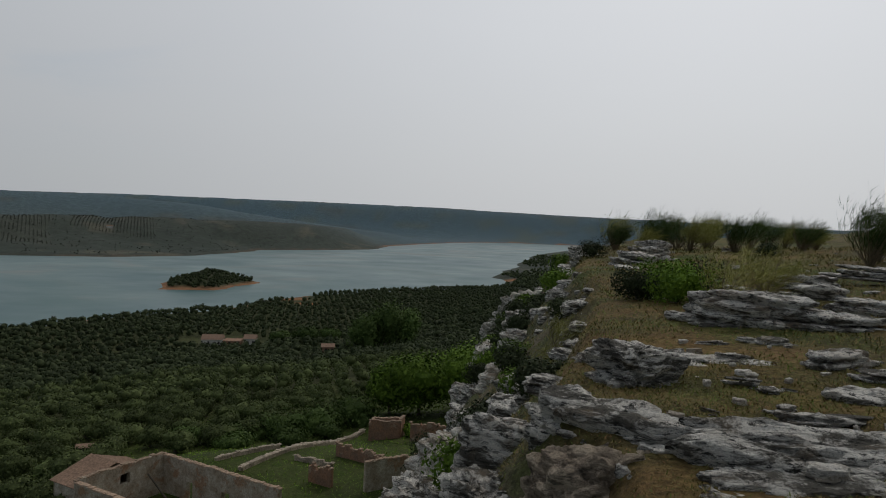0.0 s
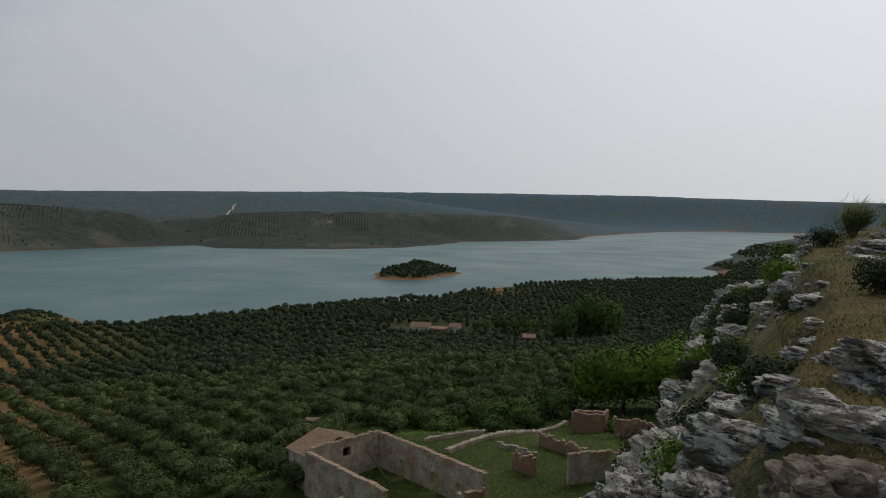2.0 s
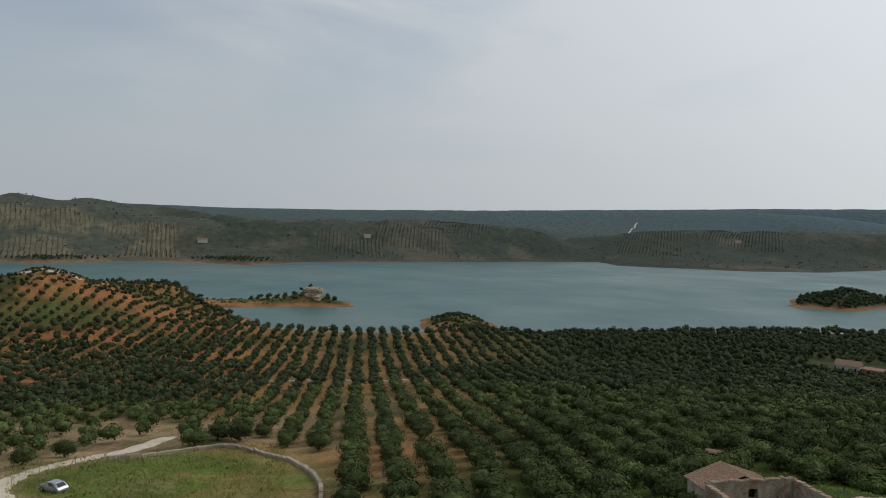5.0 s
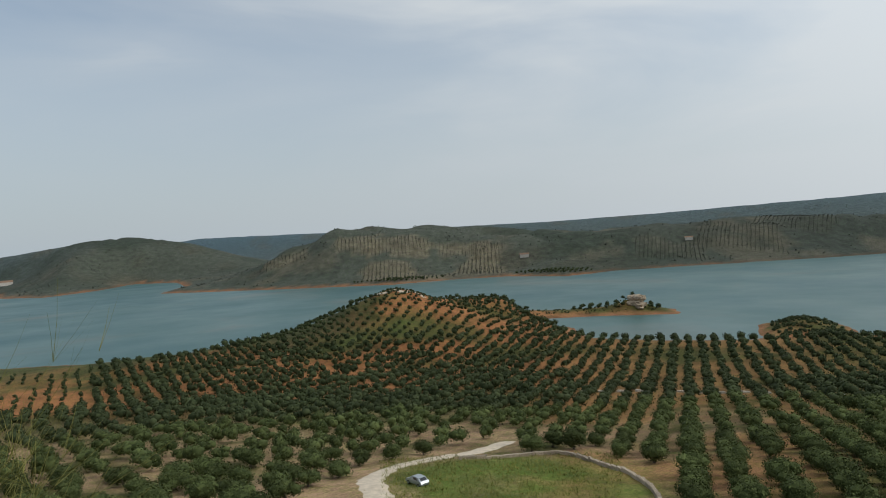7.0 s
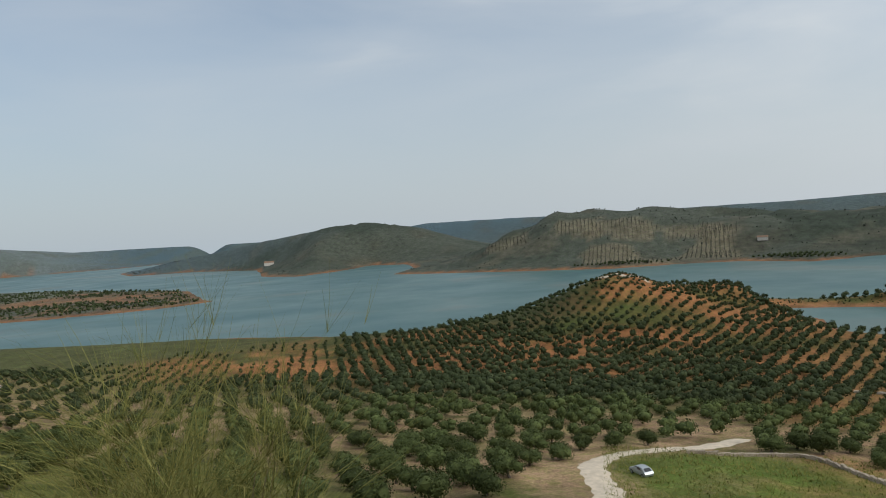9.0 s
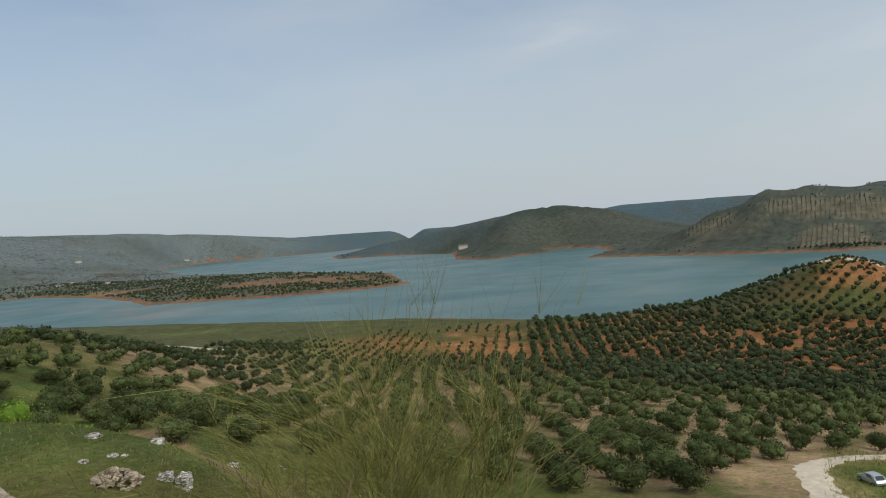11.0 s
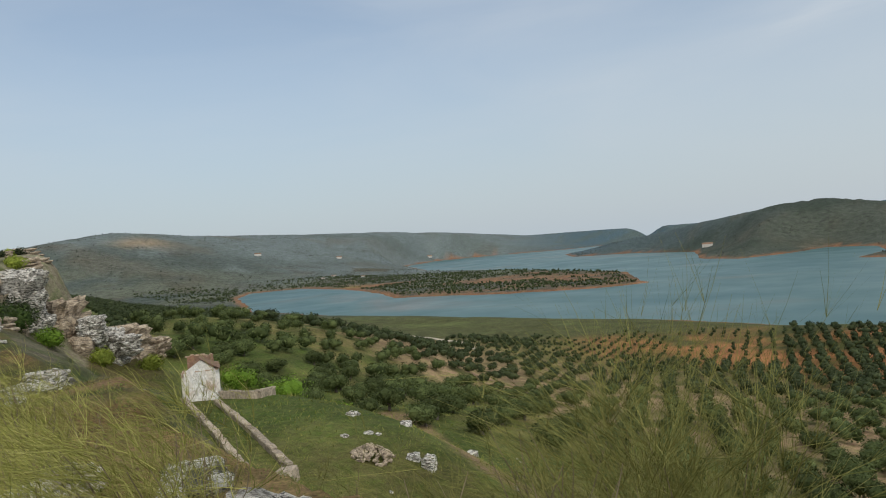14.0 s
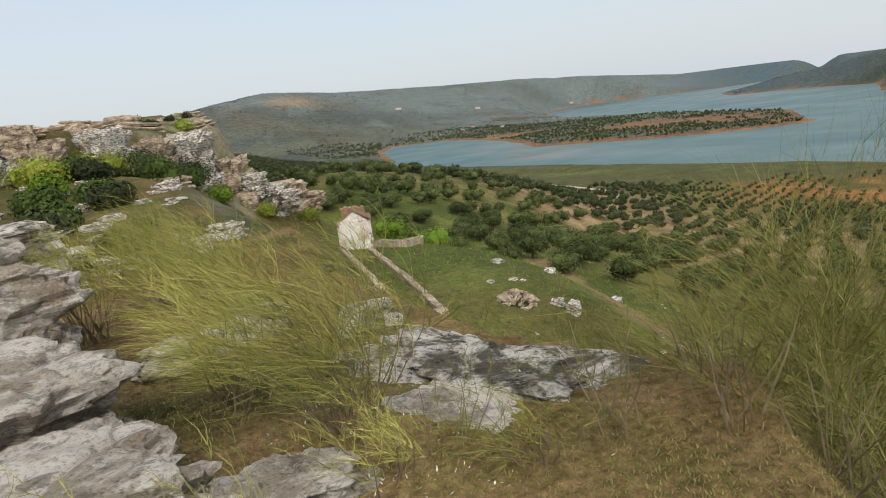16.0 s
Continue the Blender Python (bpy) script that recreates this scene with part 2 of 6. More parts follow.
def crest(x, y, line, tops, wide, foot=WATER_Z):
    d, along, _ = near_line(x, y, line)
    top = np.interp(along, range(len(tops)), tops)
    return foot + (top - foot) * np.exp(-(d / wide) ** 2)


def land(x, y):
    """Height of the ground, its distance from the water's edge (+ on land) and from the rim (+ below it)."""
    x, y = np.asarray(x, float), np.asarray(y, float)
    far = np.hypot(x, y)
    wob = fbm(x / 34, y / 34, 4, 3) * 9 * step(120, 420, far) + fbm(x / 160, y / 160, 3, 8) * 22 * step(600, 1500, far)
    xs, ys = x + wob, y + wob * 0.7
    d_near, _, _ = near_line(xs, ys, NEAR_SHORE, True)
    d_far, _, _ = near_line(xs, ys, FAR_SHORE, True)
    d_isle, _, _ = near_line(xs, ys, ISLAND, True)
    on_near, on_far, on_isle = inside(xs, ys, NEAR_SHORE), inside(xs, ys, FAR_SHORE), inside(xs, ys, ISLAND)
    shore = np.where(on_near | on_far, np.maximum(np.where(on_near, d_near, 0), np.where(on_far, d_far, 0)), np.where(on_isle, d_isle, -np.minimum(np.minimum(d_near, d_far), d_isle)))
    # the cliff's side
    d_rim, _, side = near_line(x, y, RIM)
    below = d_rim * side + fbm(x / 2.2, y / 2.2, 3, 21) * np.minimum(0.7, 0.15 + far * 0.02)
    fall = np.interp(below, SLOPE_AT, SLOPE_Z)
    gentle = step(-8, -40, y) * (1 - step(25, 100, below))
    fall = fall * (1 - 0.24 * gentle)
    steep = step(8, 40, y) * step(4, 9, below) * (1 - step(25, 110, below))
    fall = fall - 5.5 * steep
    plateau = 0.055 * np.clip(x, 0, 90) + fbm(x / 6, y / 6, 4, 5) * 0.28 * step(2.5, 8, far) + fbm(x / 40, y / 40, 3, 6) * 0.8 * step(20, 60, far)
    hollow = -1.2 * step(-9, -22, y) * (1 - step(-45, -62, y))
    crag = (4.6 + 0.05 * np.clip(-y - 80, 0, 100)) * step(0, 3.5, (-62 + 0.7 * (x + 5)) - y + fbm(x / 5, y / 5, 3, 17) * 2.5)
    plateau = plateau + (hollow + crag) * (1 - step(-1, 2.5, below))
    lift = plateau * (1 - step(0, 50, below))
    rough = fbm(x / 22, y / 22, 4, 12) * 1.3 * step(8, 60, below) + fbm(x / 140, y / 140, 3, 13) * 2.5 * step(90, 220, below)
    z_near = fall + lift + rough
    pad = np.exp(-(((x + 20) / 24) ** 2 + ((y - 74) / 24) ** 2) ** 2)
    z_near = z_near + (-28.2 - z_near) * pad
    terrace = np.exp(-(((x + 36) / 15) ** 2 + ((y + 54) / 26) ** 2) ** 2)
    z_near = z_near + (-11.3 - z_near) * terrace * 0.85
    z_near = np.minimum(z_near, WATER_Z + 0.3 + shore * 0.085 + 1.5 * step(0, 30, shore) + 90 * (1 - step(40, 150, below)))
    d_spur, on_spur, _ = near_line(x, y, SPUR)
    z_near = np.maximum(z_near, np.interp(on_spur, range(len(SPUR)), SPUR_TOP) - 0.004 * d_spur ** 2 - 0.10 * d_spur + 1.2 * fbm(x / 25, y / 25, 3, 19))
    knoll = 31 * np.exp(-(np.hypot(x + 418, y - 77.5) / 54) ** 1.6) + 13 * np.exp(-((x + 446) ** 2 + (y - 152) ** 2) / 22 ** 2) + 5 * np.exp(-((x + 440) ** 2 + (y - 122) ** 2) / 18 ** 2)
    spur = 9 * np.exp(-((x + 452) ** 2 + (y - 258) ** 2) / 11 ** 2) + 4.2 * np.exp(-((x + 320) ** 2 + (y - 288) ** 2) / 24 ** 2) + 2.5 * step(215, 235, y) * np.exp(-((x + 455) / 30) ** 2)
    z_near = z_near + (knoll + spur) * step(0, 25, shore)
    # the far side and the islands
    hills = np.maximum.reduce([crest(x, y, BACK_RIDGE, BACK_TOP, 380), crest(x, y, SECOND_RIDGE, SECOND_TOP, 400), crest(x, y, FRONT_RIDGE, FRONT_TOP, 210), crest(x, y, MIDDLE_RIDGE, MIDDLE_TOP, 260),
                               crest(x, y, HEADLAND, HEADLAND_TOP, 290), crest(x, y, LEFT_RIDGE, LEFT_TOP, 430)])
    rugged = fbm(x / 300, y / 300, 5, 31)
    gully = 1 - abs(fbm(x / 130, y / 130, 4, 35)) * 2.2
    calm = 1 - 0.9 * step(1300, 2300, far)
    hills = WATER_Z + (hills - WATER_Z) * (1 + calm * (0.13 * rugged - 0.16 * np.clip(gully, 0, 1) ** 3)) + 4.5 * calm * fbm(x / 60, y / 60, 4, 33)
    rise = step(0, 170, shore)
    z_far = WATER_Z + 0.4 + 3.0 * step(0, 20, shore) + np.maximum(hills - WATER_Z, 1.0) * rise
    z_isle = WATER_Z + 0.3 + 12.5 * step(0, 45, shore) + 1.5 * step(0, 8, shore)
    left = np.maximum(step(900, 1500, far) * step(-300, -700, y), step(2600, 3200, y))
    z_near = np.maximum(z_near, np.where(on_near, left * (z_far + 0 * x) + (1 - left) * -200, -200))
    z = np.where(on_near, z_near, np.where(on_far, z_far, np.where(on_isle, z_isle, WATER_Z + np.maximum(shore * 0.12, -6) - 0.05)))
    return z, shore, below


# hillside orchards across the lake: x, y, half length, half depth, turn
FAR_ORCHARDS = [(-1140, 150, 32, 40, 82), (-1110, 213, 34, 58, 79), (-1080, 318, 28, 50, 72), (-1025, 177, 40, 43, 78), (-1010, 321, 42, 40, 70), (-1180, 34, 32, 46, 88), (-973, 230, 34, 34, 77),
                (-985, 880, 95, 62, 44), (-930, 730, 62, 62, 50), (-936, 609, 44, 56, 57), (-1051, 346, 30, 26, 72), (-978, 332, 34, 28, 71), (-760, 1200, 120, 66, 31), (-690, 1430, 110, 80, 24),
                (-1120, -1180, 60, 46, 140), (-1010, -1110, 46, 30, 128), (-1500, -1500, 70, 60, 132)]


def in_field(x, y, field):
    """How surely a place lies in a hillside orchard, whose edges wander."""
    ox, oy, hw, hd, turn = field
    a = radians(turn)
    u, v = (x - ox) * -math.sin(a) + (y - oy) * math.cos(a), (x - ox) * math.cos(a) + (y - oy) * math.sin(a)
    ragged = fbm(x / 30, y / 30, 3, 71) * 20
    return (1 - step(hw - 8, hw, abs(u) + ragged)) * (1 - step(hd - 8, hd, abs(v) + ragged))


def tint(c, x, y, far, shore, below, z):
    """Colour of the bare earth and low growth, with distance haze and sunward shade painted in."""
    def lay(c, colour, much):
        return c + (np.array(colour) - c) * np.clip(much, 0, 1)[:, None]
    n1, n2, n3 = fbm(x / 45, y / 45, 4, 41), fbm(x / 11, y / 11, 4, 42), fbm(x / 1.7, y / 1.7, 4, 43)
    az = np.degrees(np.arctan2(-x, y))
    orchard = step(70, 100, below) * (1 - step(700, 760, far))
    c = lay(c, (0.30, 0.195, 0.10), (y < 1) * (far < 16) * (below < 1) * step(-0.45, 0.3, n3 + 0.3) * 0.85)
    c = lay(c, (0.30, 0.25, 0.19), step(62, 70, -y) * (far < 150) * (below < 3) * step(-0.2, 0.3, n3 + n2) * 0.8)
    c = lay(c, (0.22, 0.125, 0.055), step(0.0, 0.4, n3) * (far < 60) * (below < 1) * 0.75)
    c = lay(c, (0.058, 0.078, 0.019), step(-0.1, 0.5, -n3 + 0.5 * n2) * (far < 90) * (below < 1) * 0.7)
    c = lay(c, (0.15, 0.125, 0.085), step(0, 0.6, below) * (1 - step(7, 14, below)) * (far < 80))
    c = lay(c, (0.06, 0.075, 0.02), step(0, 0.6, below) * step(-0.1, 0.35, n3) * (1 - step(9, 14, below)) * (far < 80) * 0.8)
    c = lay(c, (0.085, 0.102, 0.028), step(7, 14, below))
    c = lay(c, (0.21, 0.19, 0.065), step(9, 16, below) * (y < 0) * step(-0.3, 0.5, n2 + 0.5 * n1) * (1 - step(70, 100, below)) * 0.8)
    c = lay(c, (0.109, 0.095, 0.037), step(12, 20, below) * (1 - step(70, 90, below)) * step(0.0, 0.5, n2 + 0.4 * n1) * 0.5)
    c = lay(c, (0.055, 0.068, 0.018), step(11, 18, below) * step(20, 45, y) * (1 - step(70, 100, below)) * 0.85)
    c = lay(c, (0.102, 0.095, 0.034), orchard)
    # cloud shade over the sunward grove, put into the earth's colour
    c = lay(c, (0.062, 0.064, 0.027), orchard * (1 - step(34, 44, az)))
    c = lay(c, (0.21, 0.165, 0.07), step(40, 60, below) * (1 - step(380, 430, far)) * step(112, 124, az) * step(-0.5, 0.2, n2 + 0.4 * n1) * 0.85)
    pale = orchard * step(44, 60, az) * (1 - step(150, 240, below + 30 * n1))
    c = lay(c, (0.36, 0.235, 0.145), pale * step(-0.55, 0.1, n2))
    c = lay(c, (0.36, 0.185, 0.085), orchard * step(40, 50, az) * (1 - step(66, 74, az)) * step(-0.4, 0.3, n1 + 0.6 * n2) * 0.8)
    c = lay(c, (0.36, 0.155, 0.07), orchard * step(58, 72, az) * step(190, 280, below + 60 * n1) * (1 - step(116, 122, az)) * step(-0.5, 0.0, n1 + 0.4 * n2))
    c = lay(c, (0.088, 0.087, 0.036), orchard * step(78, 86, az) * (1 - step(30, 75, shore + 18 * n1)))
    c = lay(c, (0.085, 0.082, 0.038), (np.hypot(x + 418, y - 78) < 85) * step(66, 40, y) * 0.85)
    c = lay(c, (0.10, 0.12, 0.04), np.exp(-((x + 362 + 0.35 * (y - 50)) / 12) ** 2) * step(5, 20, y) * (1 - step(75, 92, y)) * 0.8)
    c = lay(c, (0.13, 0.17, 0.036), np.exp(-(((x + 104) / 24) ** 2 + ((y - 38) / 20) ** 2) ** 3) * (1 - 0.5 * step(-0.1, 0.5, n2)))
    c = lay(c, (0.10, 0.096, 0.042), orchard * step(100, 112, az) * step(385, 420, far + 25 * n1 - 0.8 * np.clip(az - 118, -20, 30)))
    # haze painted in: ground greyer, paler and bluer with distance
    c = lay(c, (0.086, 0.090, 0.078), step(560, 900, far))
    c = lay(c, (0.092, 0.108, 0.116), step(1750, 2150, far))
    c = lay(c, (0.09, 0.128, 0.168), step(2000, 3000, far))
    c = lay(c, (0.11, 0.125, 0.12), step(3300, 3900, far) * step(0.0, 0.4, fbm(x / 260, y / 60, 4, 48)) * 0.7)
    c = lay(c, (0.30, 0.16, 0.085), step(800, 840, far) * (1 - step(1050, 1300, far)) * step(108, 114, az) * (1 - step(132, 140, az)) * step(0.1, 0.5, fbm(x / 40, y / 40, 4, 49)) * 0.5)
    c = lay(c, (0.26, 0.24, 0.05), np.exp(-(((x + 962) / 45) ** 2 + ((y + 1040) / 60) ** 2)))
    # left ridge and slopes greyed and blued further to stand in for haze
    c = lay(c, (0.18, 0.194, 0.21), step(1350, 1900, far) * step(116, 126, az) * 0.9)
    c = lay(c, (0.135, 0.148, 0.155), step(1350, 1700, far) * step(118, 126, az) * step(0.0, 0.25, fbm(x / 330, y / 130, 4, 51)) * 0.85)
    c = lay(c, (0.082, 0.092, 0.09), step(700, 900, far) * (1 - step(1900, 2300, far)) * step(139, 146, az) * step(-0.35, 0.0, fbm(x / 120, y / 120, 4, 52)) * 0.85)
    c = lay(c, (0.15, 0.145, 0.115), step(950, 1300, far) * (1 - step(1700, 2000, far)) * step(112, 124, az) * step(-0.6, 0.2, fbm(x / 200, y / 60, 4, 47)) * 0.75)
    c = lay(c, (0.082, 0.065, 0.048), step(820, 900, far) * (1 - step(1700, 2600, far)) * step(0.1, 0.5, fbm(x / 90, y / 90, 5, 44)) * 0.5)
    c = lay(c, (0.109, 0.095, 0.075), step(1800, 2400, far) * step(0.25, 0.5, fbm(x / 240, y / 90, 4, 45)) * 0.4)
    c = lay(c, (0.15, 0.125, 0.105), step(1500, 1800, far) * step(128, 140, az) * step(0.1, 0.4, fbm(x / 150, y / 150, 4, 46)) * 0.5)
    for field in FAR_ORCHARDS:
        c = lay(c, (0.20, 0.16, 0.12), in_field(x, y, field) * (0.75 if field[1] < 560 else 0.4))
    c = lay(c, (0.306, 0.224, 0.170), np.exp(-(((x + 952) / 70) ** 2 + ((y + 1846) / 50) ** 2)) * 1.2)
    c = lay(c, (0.30, 0.14, 0.08), (1 - step(0.5, np.maximum(0.8, 1.3 + 1.4 * step(560, 800, far) + 0.9 * n2 + 0.8 * n1), z - WATER_Z)) * (shore > -60))
    spit = step(-1150, -1020, x) * (1 - step(-700, -640, x)) * step(-340, -420, y) * (1 - step(-900, -1050, y)) * step(600, 700, far)
    c = lay(c, (0.22, 0.13, 0.08), spit * step(0.0, 0.4, fbm(x / 45, y / 45, 4, 53)) * (1 - step(4, 9, z - WATER_Z)) * 0.8)
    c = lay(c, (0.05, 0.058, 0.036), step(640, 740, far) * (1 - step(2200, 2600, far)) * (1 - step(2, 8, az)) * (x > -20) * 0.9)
    c = lay(c, (0.15, 0.16, 0.06), step(385, 430, far) * (1 - step(600, 700, far)) * step(104, 112, az) * step(-0.1, 0.4, n1 + 0.3 * n2) * 0.7)
    c = lay(c, (0.29, 0.185, 0.115), (1 - step(1.6, 3.4, near_line(x, y, SLOPE_PATH)[0] + 1.2 * n2)) * 0.9)
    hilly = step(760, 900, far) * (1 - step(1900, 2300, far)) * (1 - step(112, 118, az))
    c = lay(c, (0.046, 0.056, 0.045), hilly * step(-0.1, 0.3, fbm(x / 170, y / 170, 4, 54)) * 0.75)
    # sunward hills darkened: their backlit shade is painted into the ground
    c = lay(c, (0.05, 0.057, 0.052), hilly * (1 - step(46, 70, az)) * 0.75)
    c = lay(c, (0.135, 0.115, 0.092), hilly * step(0.22, 0.42, fbm(x / 75, y / 75, 4, 55)) * 0.6)
    for mx, my, r in MUD:
        c = lay(c, (0.30, 0.125, 0.06), 1 - step(0.6, 1.0, np.hypot(x - mx, y - my) / r + 0.35 * n2))
    return c


def build_ground():
    fine = np.arange(-42, 188, 0.4)
    az = np.radians(np.concatenate([fine, np.arange(188, 318, 2.5)]))
    rad = np.concatenate([np.geomspace(0.6, 60, 110)[:-1], np.geomspace(60, 1250, 220)[:-1], np.geomspace(1250, 5000, 64)])
    a, r = np.meshgrid(az, rad)
    x, y = (-r * np.sin(a)).ravel(), (r * np.cos(a)).ravel()
    z, shore, below = land(x, y)
    rows, cols = r.shape
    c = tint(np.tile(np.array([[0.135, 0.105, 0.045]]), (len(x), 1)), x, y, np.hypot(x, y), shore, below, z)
    i = np.arange(rows - 1)[:, None] * cols
    j = np.arange(cols)[None, :]
    k = (j + 1) % cols
    quads = np.stack([i + j, i + k, i + cols + k, i + cols + j], -1).reshape(-1, 4)[:, ::-1]
    verts = np.stack([x, y, z], 1)
    centre = len(verts)
    verts = np.vstack([verts, [[0, 0, z[:cols].mean()]]])
    fan = np.stack([np.full(cols, centre), np.arange(cols), (np.arange(cols) + 1) % cols], 1)
    me = bpy.data.meshes.new("ground")
    me.from_pydata(verts.tolist(), [], fan.tolist() + quads.tolist())
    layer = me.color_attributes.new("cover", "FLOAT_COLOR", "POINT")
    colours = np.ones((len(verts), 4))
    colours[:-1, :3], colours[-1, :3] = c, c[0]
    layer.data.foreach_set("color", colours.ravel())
    me.polygons.foreach_set("use_smooth", [True] * len(me.polygons))
    me.materials.append(GROUND)
    return tagged(new("ground", me), "rocky plateau, grassy slopes, orchard earth and hills round the lake", "ground", kind="structure")


ground = build_ground()
if ground.data.polygons[1000].normal.z < 0:
    ground.data.flip_normals()
surface = BVHTree.FromPolygons([v.co for v in ground.data.vertices], [tuple(p.vertices) for p in ground.data.polygons])


def ground_z(x, y):
    """Height of the finished ground under a place."""
    return surface.ray_cast(Vector((x, y, 500)), Vector((0, 0, -1)))[0].z


ring = [(5000 * math.sin(a), 5000 * math.cos(a), WATER_Z) for a in np.linspace(0, 2 * math.pi, 96, endpoint=False)]
lake = mesh_object("water", [(0, 0, WATER_Z)] + ring, [(0, 1 + (k + 1) % 96, 1 + k) for k in range(96)], WATER)
tagged(lake, "still grey-blue reservoir water with faint ripples", "water", kind="structure")


# ---- olive groves ----
def clump_mesh(rng, count, leaf, lobes=5, radius=2.4, height=2.0, core=0.62):
    """Vertices and faces of an olive's crown: lobes of small leaf sprays over a dark core."""
    verts, faces = [], []
    centres = [(rng.uniform(-0.5, 0.5) * radius, rng.uniform(-0.5, 0.5) * radius, rng.uniform(-0.15, 0.45) * height, rng.uniform(0.5, 0.75)) for _ in range(lobes)]
    if core:
        for cx, cy, cz, s in centres:
            bm = bmesh.new()
            bmesh.ops.create_icosphere(bm, subdivisions=1, radius=1.0)
            first = len(verts)
            for v in bm.verts:
                k = core * (0.9 + 0.35 * rng.random())
                verts.append((cx + v.co.x * s * radius * k, cy + v.co.y * s * radius * k, cz + v.co.z * s * height * k))
            faces += [tuple(first + v.index for v in f.verts) for f in bm.faces]
            bm.free()
    for n in range(count):
        cx, cy, cz, s = centres[n % lobes]
        while True:
            d = Vector((rng.uniform(-1, 1), rng.uniform(-1, 1), rng.uniform(-0.8, 1)))
            if 0.1 < d.length < 1:
                break
        d.normalize()
        reach = s * rng.uniform(0.78, 1.12)
        p = Vector((cx + d.x * reach * radius, cy + d.y * reach * radius, cz + d.z * reach * height))
        u = d.cross(Vector((rng.uniform(-1, 1), rng.uniform(-1, 1), rng.uniform(-1, 1)))).normalized()
        v = (d.cross(u) + d * rng.uniform(-0.7, 0.9)).normalized()
        a, b = leaf * rng.uniform(0.6, 1.3), leaf * rng.uniform(0.35, 0.8)
        first = len(verts)
        verts += [tuple(p - u * b), tuple(p + v * a * 0.9 + u * b * 0.3), tuple(p + u * b), tuple(p - v * a)]
        faces.append((first, first + 1, first + 2, first + 3))
    return np.array(verts), faces


PHASE = 5.06


def grove_spots():
    """Planting places: a square grid over the whole slope, old wide-set trees by the track, and the young red parcel."""
    rng = np.random.default_rng(4)
    spots = []
    edge_az, edge_far = [60, 67, 73, 80, 89, 98, 105, 114, 123, 132, 146, 165], [100, 172, 190, 196, 212, 232, 262, 292, 345, 420, 470, 520]
    for turn, across, along, shift, loose in ((56.0, 6.2, 6.15, PHASE, 0.3), (104.0, 5.9, 6.3, 0.0, 0.35), (112.0, 7.7, 7.3, 1.0, 0.9)):
        a = radians(turn)
        ux, uy, vx, vy = -math.sin(a), math.cos(a), math.cos(a), math.sin(a)
        i, j = np.meshgrid(np.arange(-160, 160), np.arange(-140, 140))
        i, j = i.ravel(), j.ravel()
        s, t = i * along, j * across + shift
        x = ux * s + vx * t + rng.normal(0, loose, len(s))
        y = uy * s + vy * t + rng.normal(0, loose, len(s))
        az, far = np.degrees(np.arctan2(-x, y)), np.hypot(x, y)
        old = (az > 60) & (far < np.interp(az, edge_az, edge_far))
        red = (az > 97.5 + 0.012 * (far - 250)) & (az < 150) & ~old
        mine = old if turn == 112.0 else red if turn == 104.0 else ~old & ~red
        keep = (az > -12) & (az < 170) & (far < 1000) & mine
        spots.append(np.stack([x[keep], y[keep], np.full(keep.sum(), turn)], 1))
    p = np.concatenate(spots)
    z, shore, below = land(p[:, 0], p[:, 1])
    az, far = np.degrees(np.arctan2(-p[:, 0], p[:, 1])), np.hypot(p[:, 0], p[:, 1])
    start = np.interp(az, [-12, 0, 8, 14, 24, 28, 33, 40, 50, 56, 62, 65, 79, 86, 93, 110, 125, 136, 143, 150, 158], [150, 140, 126, 108, 100, 76, 64, 60, 66, 84, 92, 98, 112, 100, 88, 80, 76, 82, 92, 120, 170])
    grass = ((p[:, 0] + 104) / 28) ** 2 + ((p[:, 1] - 38) / 22) ** 2 < 1
    meadow = (az > 100) & (far > 405 - 0.8 * np.clip(az - 118, -20, 30) + 12 * np.sin(az)) & (az < 146)
    strip = (az > 84) & (shore < 45) & (far < 520)
    summit = np.hypot(p[:, 0] + 424, (p[:, 1] - 88) * 0.9) < 25
    lawn = (abs(p[:, 0] + 352) < 20) & (abs(p[:, 1] + 122) < 16)
    clear = summit | lawn | grass | (near_line(p[:, 0], p[:, 1], TRACK_LINE)[0] < 5.5) | (near_line(p[:, 0], p[:, 1], KNOLL_TRACK)[0] < 4.5) | (np.hypot(p[:, 0] + 318, p[:, 1] - 290) < 46) | (np.hypot(p[:, 0] + 101, p[:, 1] - 318) < 22) | (np.hypot(p[:, 0] + 43, p[:, 1] - 265) < 9)
    keep = (far > start) & (z > WATER_Z + 2.4) & (below > 24) & ~meadow & ~strip & ~clear & (rng.random(len(p)) > 0.03)
    for mx, my, r in MUD:
        keep &= np.hypot(p[:, 0] - mx, p[:, 1] - my) > r + 3
    keep &= (az < 162) & ((p[:, 2] != 112.0) | (rng.random(len(p)) > np.where(az > 116, 0.16, 0.06)))
    knoll = np.hypot(p[:, 0] + 418, (p[:, 1] - 82) * 0.8) < 66
    size = np.where(p[:, 2] == 112.0, np.where(az > 116, 1.02, 1.16), np.where((az > 103) & (az < 122) & (far > 305), 0.58, np.where(az < 40, 1.16, np.where((az > 66) & (far > 215), 1.16, 1.06))))
    size = np.where(knoll, 0.86, size)
    return np.column_stack([p[:, :2], z, size])[keep], far[keep]


spots, reach = grove_spots()
order = np.argsort(reach)
spots = spots[order]
rng = random.Random(7)
fore_kinds = [clump_mesh(rng, 300, 0.25, 5, 2.1, 1.7, 0.68) for _ in range(6)]
mid_kinds = [clump_mesh(rng, 120, 0.36, 4, 2.1, 1.7, 0.68) for _ in range(6)]
far_kinds = [clump_mesh(rng, 34, 0.62, 2, 2.2, 1.75, 0.75) for _ in range(6)]
